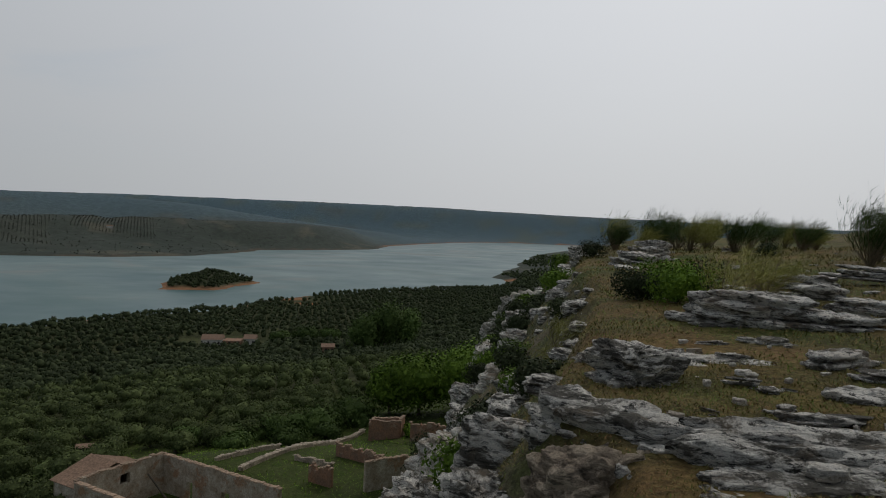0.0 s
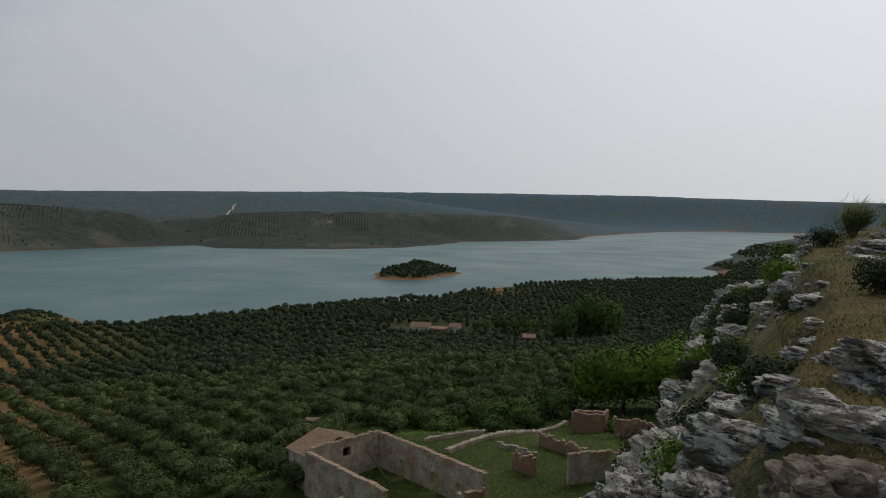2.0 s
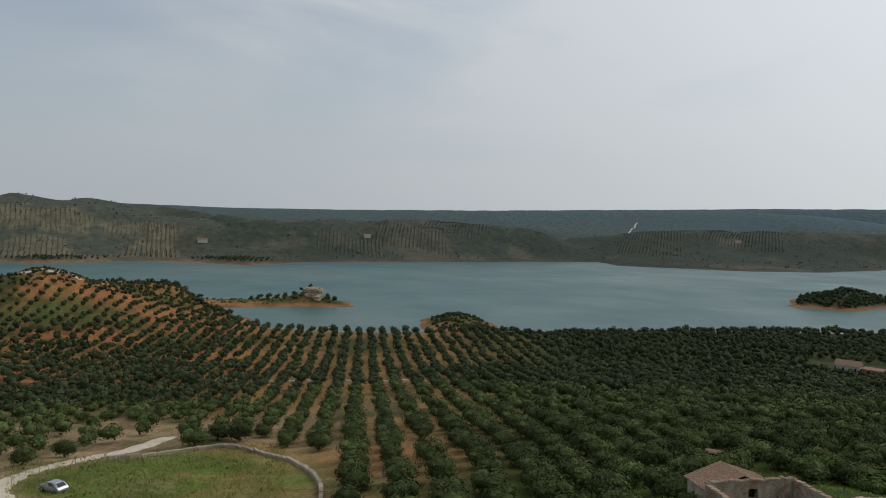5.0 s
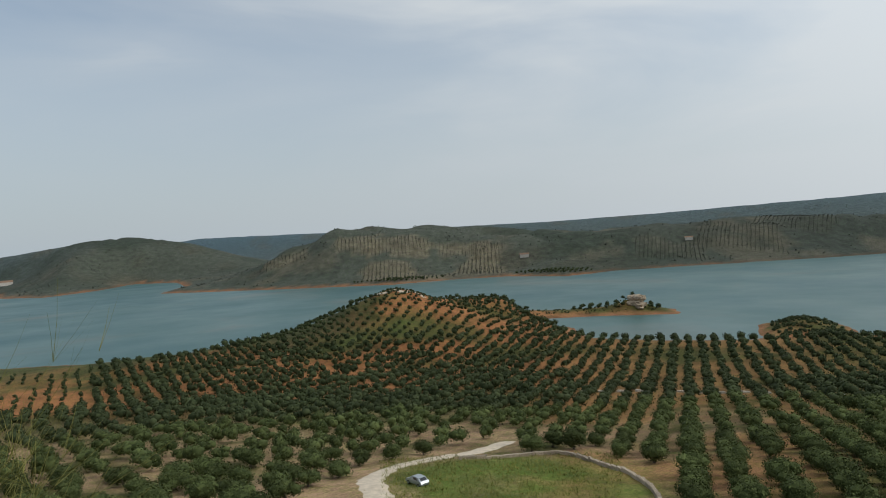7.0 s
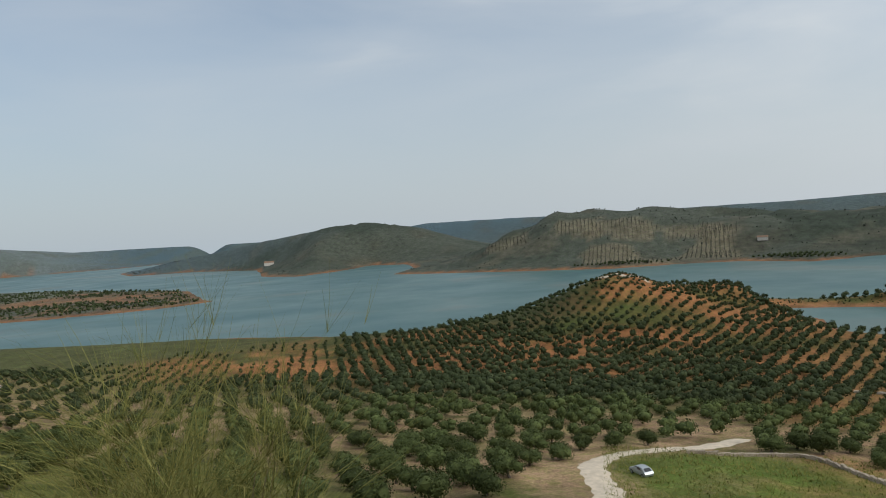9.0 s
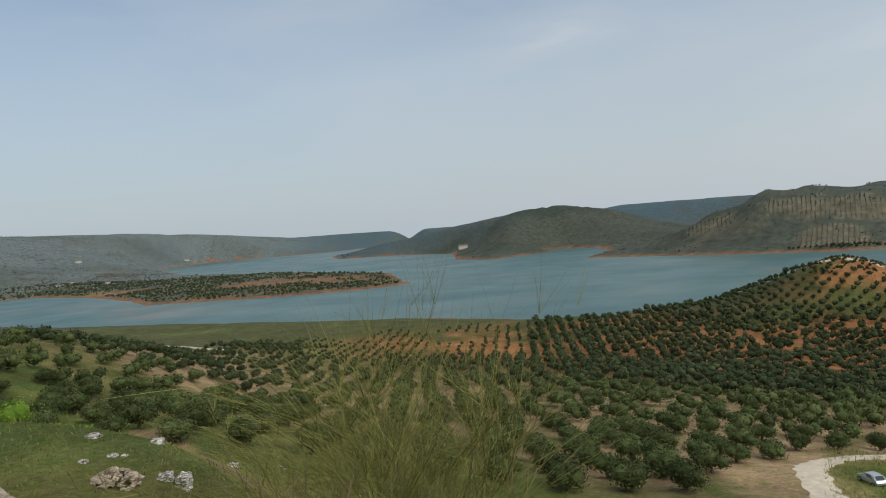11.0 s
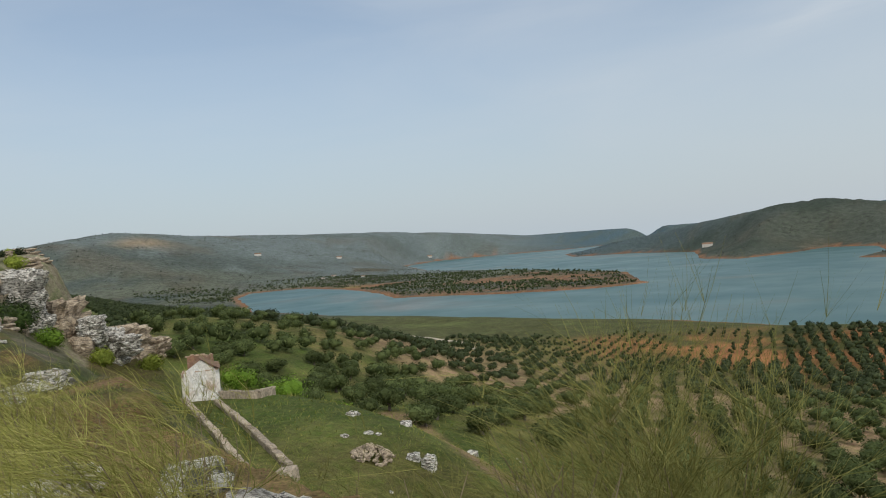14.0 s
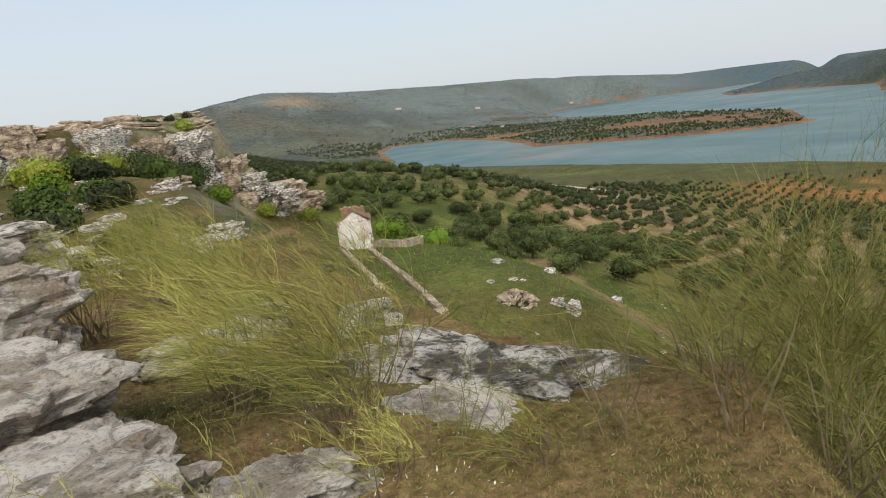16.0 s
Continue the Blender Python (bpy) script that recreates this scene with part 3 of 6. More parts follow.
tiny_kinds = [clump_mesh(rng, 7, 1.5, 1, 2.4, 2.2, 0.8) for _ in range(5)]


def grove(name, places, kinds, mat, label, category, grow=(0.85, 1.2), lift=1.65):
    """Many small trees in one mesh; places: x, y, z, size."""
    flat = [(v, np.concatenate([np.array(q) for q in f]), np.array([len(q) for q in f])) for v, f in kinds]
    verts, loops, sizes, first = [], [], [], 0
    for x, y, z, size in places:
        v, l, n = flat[rng.randrange(len(flat))]
        a, s = rng.uniform(0, 6.28), size * rng.uniform(*grow)
        c, d = math.cos(a) * s, math.sin(a) * s
        verts.append(np.column_stack([v[:, 0] * c - v[:, 1] * d + x, v[:, 0] * d + v[:, 1] * c + y, v[:, 2] * s * rng.uniform(0.9, 1.15) + z + lift * s]))
        loops.append(l + first)
        sizes.append(n)
        first += len(v)
    return tagged(bulk_mesh(name, np.concatenate(verts), np.concatenate(loops), np.concatenate(sizes), mat), label, category, kind="stuff")


# ---- more materials ----
def limestone_material(name, light, dark, lichen=0.5, scale=1.0):
    m, n, s = material(name, 0.92, 0.12)
    p = where(n)
    beds = n.add("ShaderNodeMapping")
    n.put(beds.inputs["Vector"], p)
    beds.inputs["Scale"].default_value = (0.8, 0.8, 3.0)
    broad = n.noise(3.2 * scale, 10.0, 0.74, beds, 0.4)
    fine = n.noise(9.0 * scale, 9.0, 0.78, beds)
    pits = n.noise(48.0 * scale, 5.0, 0.7, p)
    base = n.mix(n.ramp(broad, (0.44, grey(0)), (0.54, grey(1))), (*dark, 1), (*light, 1))
    rust = n.ramp(n.noise(1.3 * scale, 6.0, 0.7, p, 0.5), (0.52, grey(0)), (0.68, grey(1)))
    base = n.mix(n.math("MULTIPLY", rust, 0.32), base, (0.40, 0.26, 0.14, 1))
    # black lichen and pit specks also paint shade into the bump's hollows
    black = n.math("MULTIPLY", n.ramp(fine, (0.41, grey(1)), (0.47, grey(0))), lichen)
    base = n.mix(black, base, (0.05, 0.048, 0.042, 1))
    specks = n.ramp(pits, (0.33, grey(0.45)), (0.47, grey(1)))
    n.put(s.inputs["Base Color"], n.mix(1.0, base, specks, "MULTIPLY"))
    bump(n, s, n.math("ADD", n.math("MULTIPLY", fine, 1.0), n.math("MULTIPLY", pits, 0.5)), 1.0, 0.075 / scale ** 0.5)
    return m


def plaster_material(name, clean, stain, brick=(0.30, 0.15, 0.09)):
    m, n, s = material(name, 0.95, 0.1)
    p = where(n)
    base = n.mix(n.ramp(n.noise(0.8, 6.0, 0.7, p), (0.38, grey(0)), (0.66, grey(1))), (*clean, 1), (*stain, 1))
    bare = n.ramp(n.noise(0.55, 5.0, 0.65, p, 0.4), (0.56, grey(0)), (0.62, grey(1)))
    base = n.mix(n.math("MULTIPLY", bare, 0.8), base, (*brick, 1))
    speck = n.ramp(n.noise(5.0, 5.0, 0.7, p), (0.3, grey(0.6)), (0.6, grey(1.1)))
    n.put(s.inputs["Base Color"], n.mix(1.0, base, speck, "MULTIPLY"))
    bump(n, s, n.noise(7.0, 5.0, 0.7, p), 0.7, 0.06)
    return m


def plain_material(name, colour, rough=0.8, spread=0.25, scale=3.0, spec=0.3, metal=0.0):
    m, n, s = material(name, rough, spec)
    s.inputs["Metallic"].default_value = metal
    t = n.ramp(n.noise(scale, 5.0, 0.65, where(n)), (0.3, grey(1 - spread)), (0.7, grey(1 + spread)))
    tone = n.math("MULTIPLY_ADD", n.add("ShaderNodeObjectInfo").outputs["Random"], spread)
    tone.node.inputs[2].default_value = 1 - spread / 2
    n.put(s.inputs["Base Color"], n.mix(1.0, n.mix(1.0, (*colour, 1), t, "MULTIPLY"), tone, "MULTIPLY"))
    return m


LIMESTONE = limestone_material("weathered_limestone", (0.80, 0.76, 0.68), (0.13, 0.12, 0.10), 1.0)
PALE_STONE = limestone_material("pale_limestone", (0.85, 0.80, 0.71), (0.44, 0.38, 0.30), 0.5)
CRAG_STONE = limestone_material("crag_limestone", (0.60, 0.49, 0.36), (0.27, 0.215, 0.16), 0.7, 0.4)
PLASTER = plaster_material("stained_limewash", (0.50, 0.44, 0.35), (0.27, 0.205, 0.14), (0.33, 0.19, 0.11))
WHITEWASH = plaster_material("whitewash", (0.80, 0.78, 0.74), (0.62, 0.55, 0.47), (0.50, 0.36, 0.26))
BRICKWORK = plaster_material("rubble_and_brick", (0.34, 0.19, 0.12), (0.22, 0.15, 0.11), (0.40, 0.30, 0.22))
TILE = plain_material("clay_roof_tile", (0.21, 0.135, 0.09), 0.9, 0.45, 4.0)
COPING = plain_material("bleached_stone", (0.34, 0.28, 0.21), 0.95, 0.5, 5.0)
RUBBLE = plain_material("brick_rubble", (0.29, 0.205, 0.14), 0.95, 0.5, 4.0)
BARK = plain_material("olive_bark", (0.12, 0.10, 0.08), 0.95, 0.4, 6.0)
TWIG = plain_material("broom_wood", (0.21, 0.165, 0.105), 0.9, 0.35, 9.0)
BROOM = leaf_material("broom_switches", (0.15, 0.165, 0.032), (0.40, 0.37, 0.12))
GRASS = leaf_material("grass_blades", (0.085, 0.10, 0.024), (0.26, 0.19, 0.08))
WEED = leaf_material("weed_leaves", (0.06, 0.10, 0.018), (0.16, 0.20, 0.045))
RUST = leaf_material("dry_moss", (0.15, 0.085, 0.035), (0.32, 0.19, 0.08))
FLOWER = plain_material("daisy_petals", (0.82, 0.80, 0.74), 0.8, 0.1)
SLOPE = leaf_material("slope_grass", (0.12, 0.15, 0.026), (0.27, 0.25, 0.075))
DUSK = leaf_material("dark_broom_switches", (0.085, 0.095, 0.024), (0.23, 0.21, 0.068))
SCRUB = leaf_material("dark_scrub_leaves", (0.022, 0.03, 0.014), (0.055, 0.068, 0.03))
# far growth's leaf colour, greyed and lightened to stand in for haze
HAZED_LEAVES = leaf_material("hazed_far_leaves", (0.048, 0.054, 0.044), (0.095, 0.10, 0.08))
FRESH = leaf_material("fresh_green_leaves", (0.05, 0.095, 0.01), (0.16, 0.25, 0.032))
OAK = leaf_material("oak_leaves", (0.032, 0.056, 0.014), (0.085, 0.125, 0.032))
SPRING = leaf_material("yellow_green_leaves", (0.12, 0.16, 0.02), (0.26, 0.29, 0.05))
TRACK = plain_material("chalky_track", (0.52, 0.44, 0.34), 0.97, 0.2, 0.8)
LIMED = plain_material("far_whitewash", (0.50, 0.47, 0.42), 0.9, 0.15, 0.5)
PAINT = plain_material("silver_car_paint", (0.42, 0.45, 0.48), 0.3, 0.05, 1.0, 0.5, 0.6)
RUBBER = plain_material("tyre_rubber", (0.02, 0.02, 0.02), 0.85, 0.2)
GLASS = plain_material("dark_car_glass", (0.02, 0.025, 0.03), 0.06, 0.05, 1.0, 0.6)
LAMP = plain_material("lamp_glass", (0.6, 0.58, 0.55), 0.15, 0.05, 1.0, 0.5)
# dark colour that stands in for the shade inside window openings
DARK = plain_material("window_shade_panel", (0.03, 0.026, 0.022), 0.95, 0.2)


def empty(name, x, y, z, turn=0.0, label="", category="", group=""):
    ob = new(name)
    ob.empty_display_size = 0.2
    ob.matrix_world = pose(x, y, z, 0, 0, turn)
    return tagged(ob, label, category, group)


def mesh_part(name, verts, faces, mat, parent, label="", smooth=False):
    return mesh_object(name, [tuple(v) for v in verts], faces, mat, parent, label, smooth)


# ---- stone and masonry ----
def rock_mesh(name, w, d, h, seed, mat, cuts=11, strata=0.0, rough=0.16):
    """A weathered block: a rounded box cracked and eaten by noise, with ledges where it is bedded."""
    bm = bmesh.new()
    bmesh.ops.create_cube(bm, size=2.0)
    bmesh.ops.subdivide_edges(bm, edges=bm.edges[:], cuts=cuts, use_grid_fill=True)
    off = Vector((seed * 7.31, seed * 3.17, seed * 1.73))
    big = max(w, d)
    cell = min(4.2, 2.2 + big * 0.5) / big
    for v in bm.verts:
        c = v.co
        r = (abs(c.x) ** 5 + abs(c.y) ** 5 + abs(c.z) ** 5) ** 0.2
        p = c / r
        q = Vector((p.x * w / 2, p.y * d / 2, p.z * h / 2))
        f = noise.fractal(q * (2.4 / big) + off, 0.75, 2.1, 6)
        near = noise.voronoi(Vector((q.x, q.y, q.z * 1.8)) * cell + off)[0]
        crack = math.exp(-(near[1] - near[0]) * 9.0)
        lump = noise.cell(Vector((q.x, q.y, q.z * 2.5)) * cell * 1.3 + off)
        k = 1.0 + rough * (1.5 * f + 0.55 * lump) - 0.16 * crack
        lip = 0.0
        if strata:
            band = (q.z / h + 0.5) * strata + 0.22 * f + 0.3 * noise.noise(q * (1.2 / big) + off)
            t = band - math.floor(band)
            k *= 1.06 if t > 0.42 else 0.84 + 0.06 * lump
            lip = 0.03 * h * (1 if t > 0.42 else -1)
        v.co = Vector((q.x * k, q.y * k, q.z * (1.0 + rough * (0.9 * f + 0.25 * lump)) - 0.06 * h * crack + lip))
    me = bpy.data.meshes.new(name)
    bm.to_mesh(me)
    bm.free()
    me.materials.append(mat)
    me.polygons.foreach_set("use_smooth", [True] * len(me.polygons))
    me.set_sharp_from_angle(angle=radians(32))
    return me


def slab_mesh(name, w, d, h, seed, mat, layers=3, turns=64):
    """Bedded limestone: thin uneven layers, each with a notched rim, an undercut foot and a pitted top."""
    r = random.Random(seed)
    verts, faces = [], []
    off = Vector((seed * 5.13, seed * 2.71, seed * 1.37))
    cuts = sorted([0.0, 1.0] + [(k + r.uniform(-0.25, 0.25)) / layers for k in range(1, layers)])
    for k in range(layers):
        z0, z1 = -h / 2 + h * cuts[k] - 0.02, -h / 2 + h * cuts[k + 1]
        shrink = 1.0 - 0.09 * k - r.uniform(0, 0.1)
        dx, dy = r.uniform(-0.07, 0.07) * w, r.uniform(-0.07, 0.07) * d
        thick = z1 - z0
        rings = [(0.86, 0.0), (0.9, 0.3), (0.985, 0.5), (1.0, 0.72), (0.975, 0.93), (0.93, 1.0), (0.8, 1.03), (0.6, 1.05), (0.36, 1.05), (0.12, 1.04)]
        first = len(verts)
        for q, (reach, up) in enumerate(rings):
            for i in range(turns):
                a = 2 * math.pi * i / turns
                c, b = math.cos(a), math.sin(a)
                box = (abs(c) ** 2.4 + abs(b) ** 2.4) ** (-1 / 2.4)
                way = Vector((c, b, k * 0.7))
                edge = 1.02 + 0.30 * noise.fractal(way * 1.3 + off, 0.8, 2.1, 4) + 0.10 * noise.noise(way * 7.0 + off) + 0.05 * noise.noise(way * 17.0 + off)
                notch = noise.voronoi(Vector((c * 2.4, b * 2.4, k * 3.1)) + off)[0]
                edge -= 0.16 * math.exp(-(notch[1] - notch[0]) * 11.0)
                if q < 5:
                    edge += 0.035 * noise.noise(Vector((c * 9, b * 9, up * 4 + k)) + off)
                else:
                    edge = 1.0 + (edge - 1.0) * reach
                x, y = dx + c * box * w / 2 * shrink * reach * edge, dy + b * box * d / 2 * shrink * reach * edge
                lump = 0.5 * noise.fractal(Vector((x, y, k)) * 2.2 + off, 0.8, 2.1, 5) + 0.35 * noise.noise(Vector((x, y, k)) * 9.0 + off)
                z = z0 + thick * up * (0.72 + 0.4 * noise.noise(Vector((x, y, 0)) * 0.9 + off)) + (min(0.09, 0.5 * thick) * lump * (1.0 if q > 3 else 0.4))
                verts.append((x, y, z))
        for q in range(len(rings) - 1):
            for i in range(turns):
                j = (i + 1) % turns
                a, b = first + q * turns, first + (q + 1) * turns
                faces.append((a + i, a + j, b + j, b + i))
        verts.append((dx, dy, z1 + 0.04 * thick))
        last = first + (len(rings) - 1) * turns
        faces += [(last + i, last + (i + 1) % turns, len(verts) - 1) for i in range(turns)]
    me = bpy.data.meshes.new(name)
    me.from_pydata(verts, [], faces)
    me.materials.append(mat)
    me.polygons.foreach_set("use_smooth", [True] * len(me.polygons))
    me.set_sharp_from_angle(angle=radians(38))
    return me


def slab(name, x, y, top, w, d, h, turn, seed, label, mat=None, layers=3, tilt=(0, 0), group=""):
    ob = new(name, slab_mesh(name, w, d, h, seed, mat or LIMESTONE, layers, 88 if w > 1.6 else 56))
    ob.matrix_world = pose(x, y, top - h / 2, tilt[0], tilt[1], turn)
    return tagged(ob, label, "rock", group)


def rock(name, x, y, z, w, d, h, turn, seed, label, mat=None, cuts=18, strata=2.0, tilt=(0, 0), rough=0.16, group="", category="rock"):
    """A single outcrop whose middle stands at x, y with its top about z."""
    me = rock_mesh(name, w, d, h, seed, mat or LIMESTONE, cuts, strata, rough)
    ob = new(name, me)
    ob.matrix_world = pose(x, y, z - h / 2, tilt[0], tilt[1], turn)
    return tagged(ob, label, category, group)


def ragged_wall(length, height, thick, seed, ragged=0.3, holes=(), step_len=0.28, end_drop=0.0):
    """Vertices and faces of a broken wall along +x from the origin; holes: from, to, sill, head."""
    r = random.Random(seed)
    verts, faces = [], []

    def block(x0, x1, z0, z1a, z1b):
        k = len(verts)
        verts.extend([(x0, -thick / 2, z0), (x1, -thick / 2, z0), (x1, thick / 2, z0), (x0, thick / 2, z0),
                      (x0, -thick / 2, z1a), (x1, -thick / 2, z1b), (x1, thick / 2, z1b), (x0, thick / 2, z1a)])
        faces.extend([(k, k + 3, k + 2, k + 1), (k + 4, k + 5, k + 6, k + 7), (k, k + 1, k + 5, k + 4), (k + 1, k + 2, k + 6, k + 5),
                      (k + 2, k + 3, k + 7, k + 6), (k + 3, k, k + 4, k + 7)])

    xs = sorted(set([0.0, length] + [e for h in holes for e in h[:2]] + [min(length, i * step_len) for i in range(int(length / step_len) + 1)]))
    tops = [height - ragged * (0.5 + 0.5 * noise.noise(Vector((x * 0.7, seed * 5.1, 0.3)))) - ragged * 0.3 * r.random() - end_drop * (x / length) ** 2 for x in xs]
    for k in range(len(xs) - 1):
        if xs[k + 1] - xs[k] < 1e-4:
            continue
        mid = (xs[k] + xs[k + 1]) / 2
        hole = next((h for h in holes if h[0] <= mid <= h[1]), None)
        if hole:
            if hole[2] > 0.02:
                block(xs[k], xs[k + 1], -0.8, hole[2], hole[2])
            if hole[3] < min(tops[k], tops[k + 1]) - 0.05:
                block(xs[k], xs[k + 1], hole[3], tops[k], tops[k + 1])
        else:
            block(xs[k], xs[k + 1], -0.8, tops[k], tops[k + 1])
    seen, order, welded = {}, [], []
    for v in verts:
        key = tuple(round(c, 4) for c in v)
        if key not in seen:
            seen[key] = len(welded)
            welded.append(v)
        order.append(seen[key])
    return welded, [tuple(order[i] for i in f) for f in faces], list(zip(xs, tops))


def wall_between(parent, name, p, q, height, thick, seed, mat, ragged=0.3, holes=(), end_drop=0.0, coping=True, base=0.0, label=""):
    """A broken wall as a part, from p to q in its parent's plan, with loose coping stones on top."""
    dx, dy = q[0] - p[0], q[1] - p[1]
    length = math.hypot(dx, dy)
    verts, faces, tops = ragged_wall(length, height, thick, seed, ragged, holes, 0.26, end_drop)
    wall = mesh_part(name, verts, faces, mat, parent, label)
    wall.matrix_basis = pose(p[0], p[1], base, 0, 0, math.degrees(math.atan2(dy, dx)))
    if coping:
        r = random.Random(seed + 99)
        cv, cf = [], []
        for x, z in tops:
            if r.random() < 0.12:
                continue
            w, h, t = r.uniform(0.25, 0.6), r.choice((0.02, 0.04, 0.05, 0.08)), thick * r.uniform(0.42, 0.6)
            k = len(cv)
            j = [r.uniform(-0.04, 0.04) for _ in range(8)]
            cv += [(x - w / 2 + j[0], -t, z - 0.05), (x + w / 2 + j[1], -t + j[2], z - 0.05), (x + w / 2, t, z - 0.05), (x - w / 2, t + j[3], z - 0.05),
                   (x - w / 2 + 0.03, -t + 0.03, z + h), (x + w / 2 - 0.03, -t + 0.03, z + h + j[4]), (x + w / 2 - 0.03, t - 0.03, z + h + j[5]), (x - w / 2 + 0.03, t - 0.03, z + h)]
            cf += [(k + 4, k + 5, k + 6, k + 7), (k, k + 1, k + 5, k + 4), (k + 1, k + 2, k + 6, k + 5), (k + 2, k + 3, k + 7, k + 6), (k + 3, k, k + 4, k + 7)]
        if cv:
            tagged(mesh_part("coping", cv, cf, COPING if mat is COPING else RUBBLE, wall, "loose coping stones"), kind="stuff")
    return wall


def tiled_roof(parent, name, p, q, run, z0, z1, rows, mat, label=""):
    """A pitched sheet of clay tiles in ridged courses; eaves from p to q, rising over run to z1."""
    dx, dy = q[0] - p[0], q[1] - p[1]
    length = math.hypot(dx, dy)
    n, verts, faces = rows * 4, [], []
    for k in range(n + 1):
        x = length * k / n
        hump = 0.07 * abs(math.sin(math.pi * k / 4))
        for j in range(7):
            t = j / 6
            sag = -0.10 * math.sin(math.pi * t) * math.sin(math.pi * x / length)
            verts.append((x, run * t, z0 + (z1 - z0) * t + hump + sag + 0.02 * (j % 2)))
    for k in range(n):
        for j in range(6):
            a = k * 7 + j
            faces.append((a, a + 7, a + 8, a + 1))
    roof = mesh_part(name, verts, faces, mat, parent, label)
    roof.matrix_basis = pose(p[0], p[1], 0, 0, 0, math.degrees(math.atan2(dy, dx)))
    s = roof.modifiers.new("thick", "SOLIDIFY")
    s.thickness = 0.06
    return roof


def ruined_farmhouse():
    """The roofless house below the cliff: a long room, a tiled lean-to, a walled yard and broken outbuildings."""
    z = -28.2
    home = empty("ruined_farmhouse", -29.3, 73.7, z, -29.6, "roofless ruined farmhouse with stained limewashed walls on the slope", "ruin")
    L, W, T = 16.8, 10.0, 0.55
    wall_between(home, "wall", (0, 0), (L, 0), 4.2, T, 1, PLASTER, 0.25, [(4.0, 4.9, 0.0, 1.9), (9.2, 10.3, 0.0, 2.0), (13.0, 13.8, 0.9, 2.0)])
    wall_between(home, "wall", (0, -W), (0, -T / 2 - 0.02), 4.4, T, 2, PLASTER, 0.35, [(4.6, 5.7, 2.2, 3.3)])
    wall_between(home, "wall", (0.3, -W), (L - 3.4, -W), 4.1, T, 3, PLASTER, 0.25, [(6.0, 6.9, 1.0, 2.1)])
    wall_between(home, "wall", (L, -2.6), (L, -0.3), 3.2, T, 4, BRICKWORK, 0.9)
    wall_between(home, "wall", (5.5, -W + 0.3), (5.5, -W + 3.0), 2.2, 0.4, 5, BRICKWORK, 1.2, coping=False)
    # tiled wing against the short side, its ridge along the long room
    tiled_roof(home, "roof", (-4.7, -W + 0.2), (-0.3, -W + 0.2), 4.4, 3.0, 4.5, 12, TILE, "patchy clay-tiled roof of the wing")
    tiled_roof(home, "roof", (-0.3, -1.2), (-4.7, -1.2), 4.35, 3.0, 4.45, 12, TILE, "patchy clay-tiled roof of the wing")
    wall_between(home, "wall", (-4.3, -W + 0.6), (-4.3, -1.5), 3.0, 0.45, 6, PLASTER, 0.05, [(2.4, 3.3, 1.1, 2.0)], coping=False)
    wall_between(home, "wall", (-4.0, -W + 0.6), (-0.3, -W + 0.6), 3.0, 0.45, 7, PLASTER, 0.1, coping=False)
    wall_between(home, "wall", (-4.0, -1.6), (-0.3, -1.6), 3.0, 0.45, 8, PLASTER, 0.1, coping=False)
    gable = mesh_part("gable", [(-4.52, -W + 0.5, 2.9), (-4.52, -1.3, 2.9), (-4.52, -5.4, 4.42), (-4.1, -W + 0.5, 2.9), (-4.1, -1.3, 2.9), (-4.1, -5.4, 4.42)],
                      [(0, 2, 1), (3, 4, 5), (0, 3, 5, 2), (1, 2, 5, 4), (0, 1, 4, 3)], PLASTER, home)
    beam = bmesh.new()
    bmesh.ops.create_cone(beam, cap_ends=True, segments=7, radius1=0.11, radius2=0.08, depth=5.2, matrix=Matrix.Translation((0, 0, 2.6)))
    b = part("beam", beam, BARK, home, "fallen dark roof beam")
    b.matrix_basis = pose(6.2, -3.2, 0.1, 28, -18, 0)
    return home


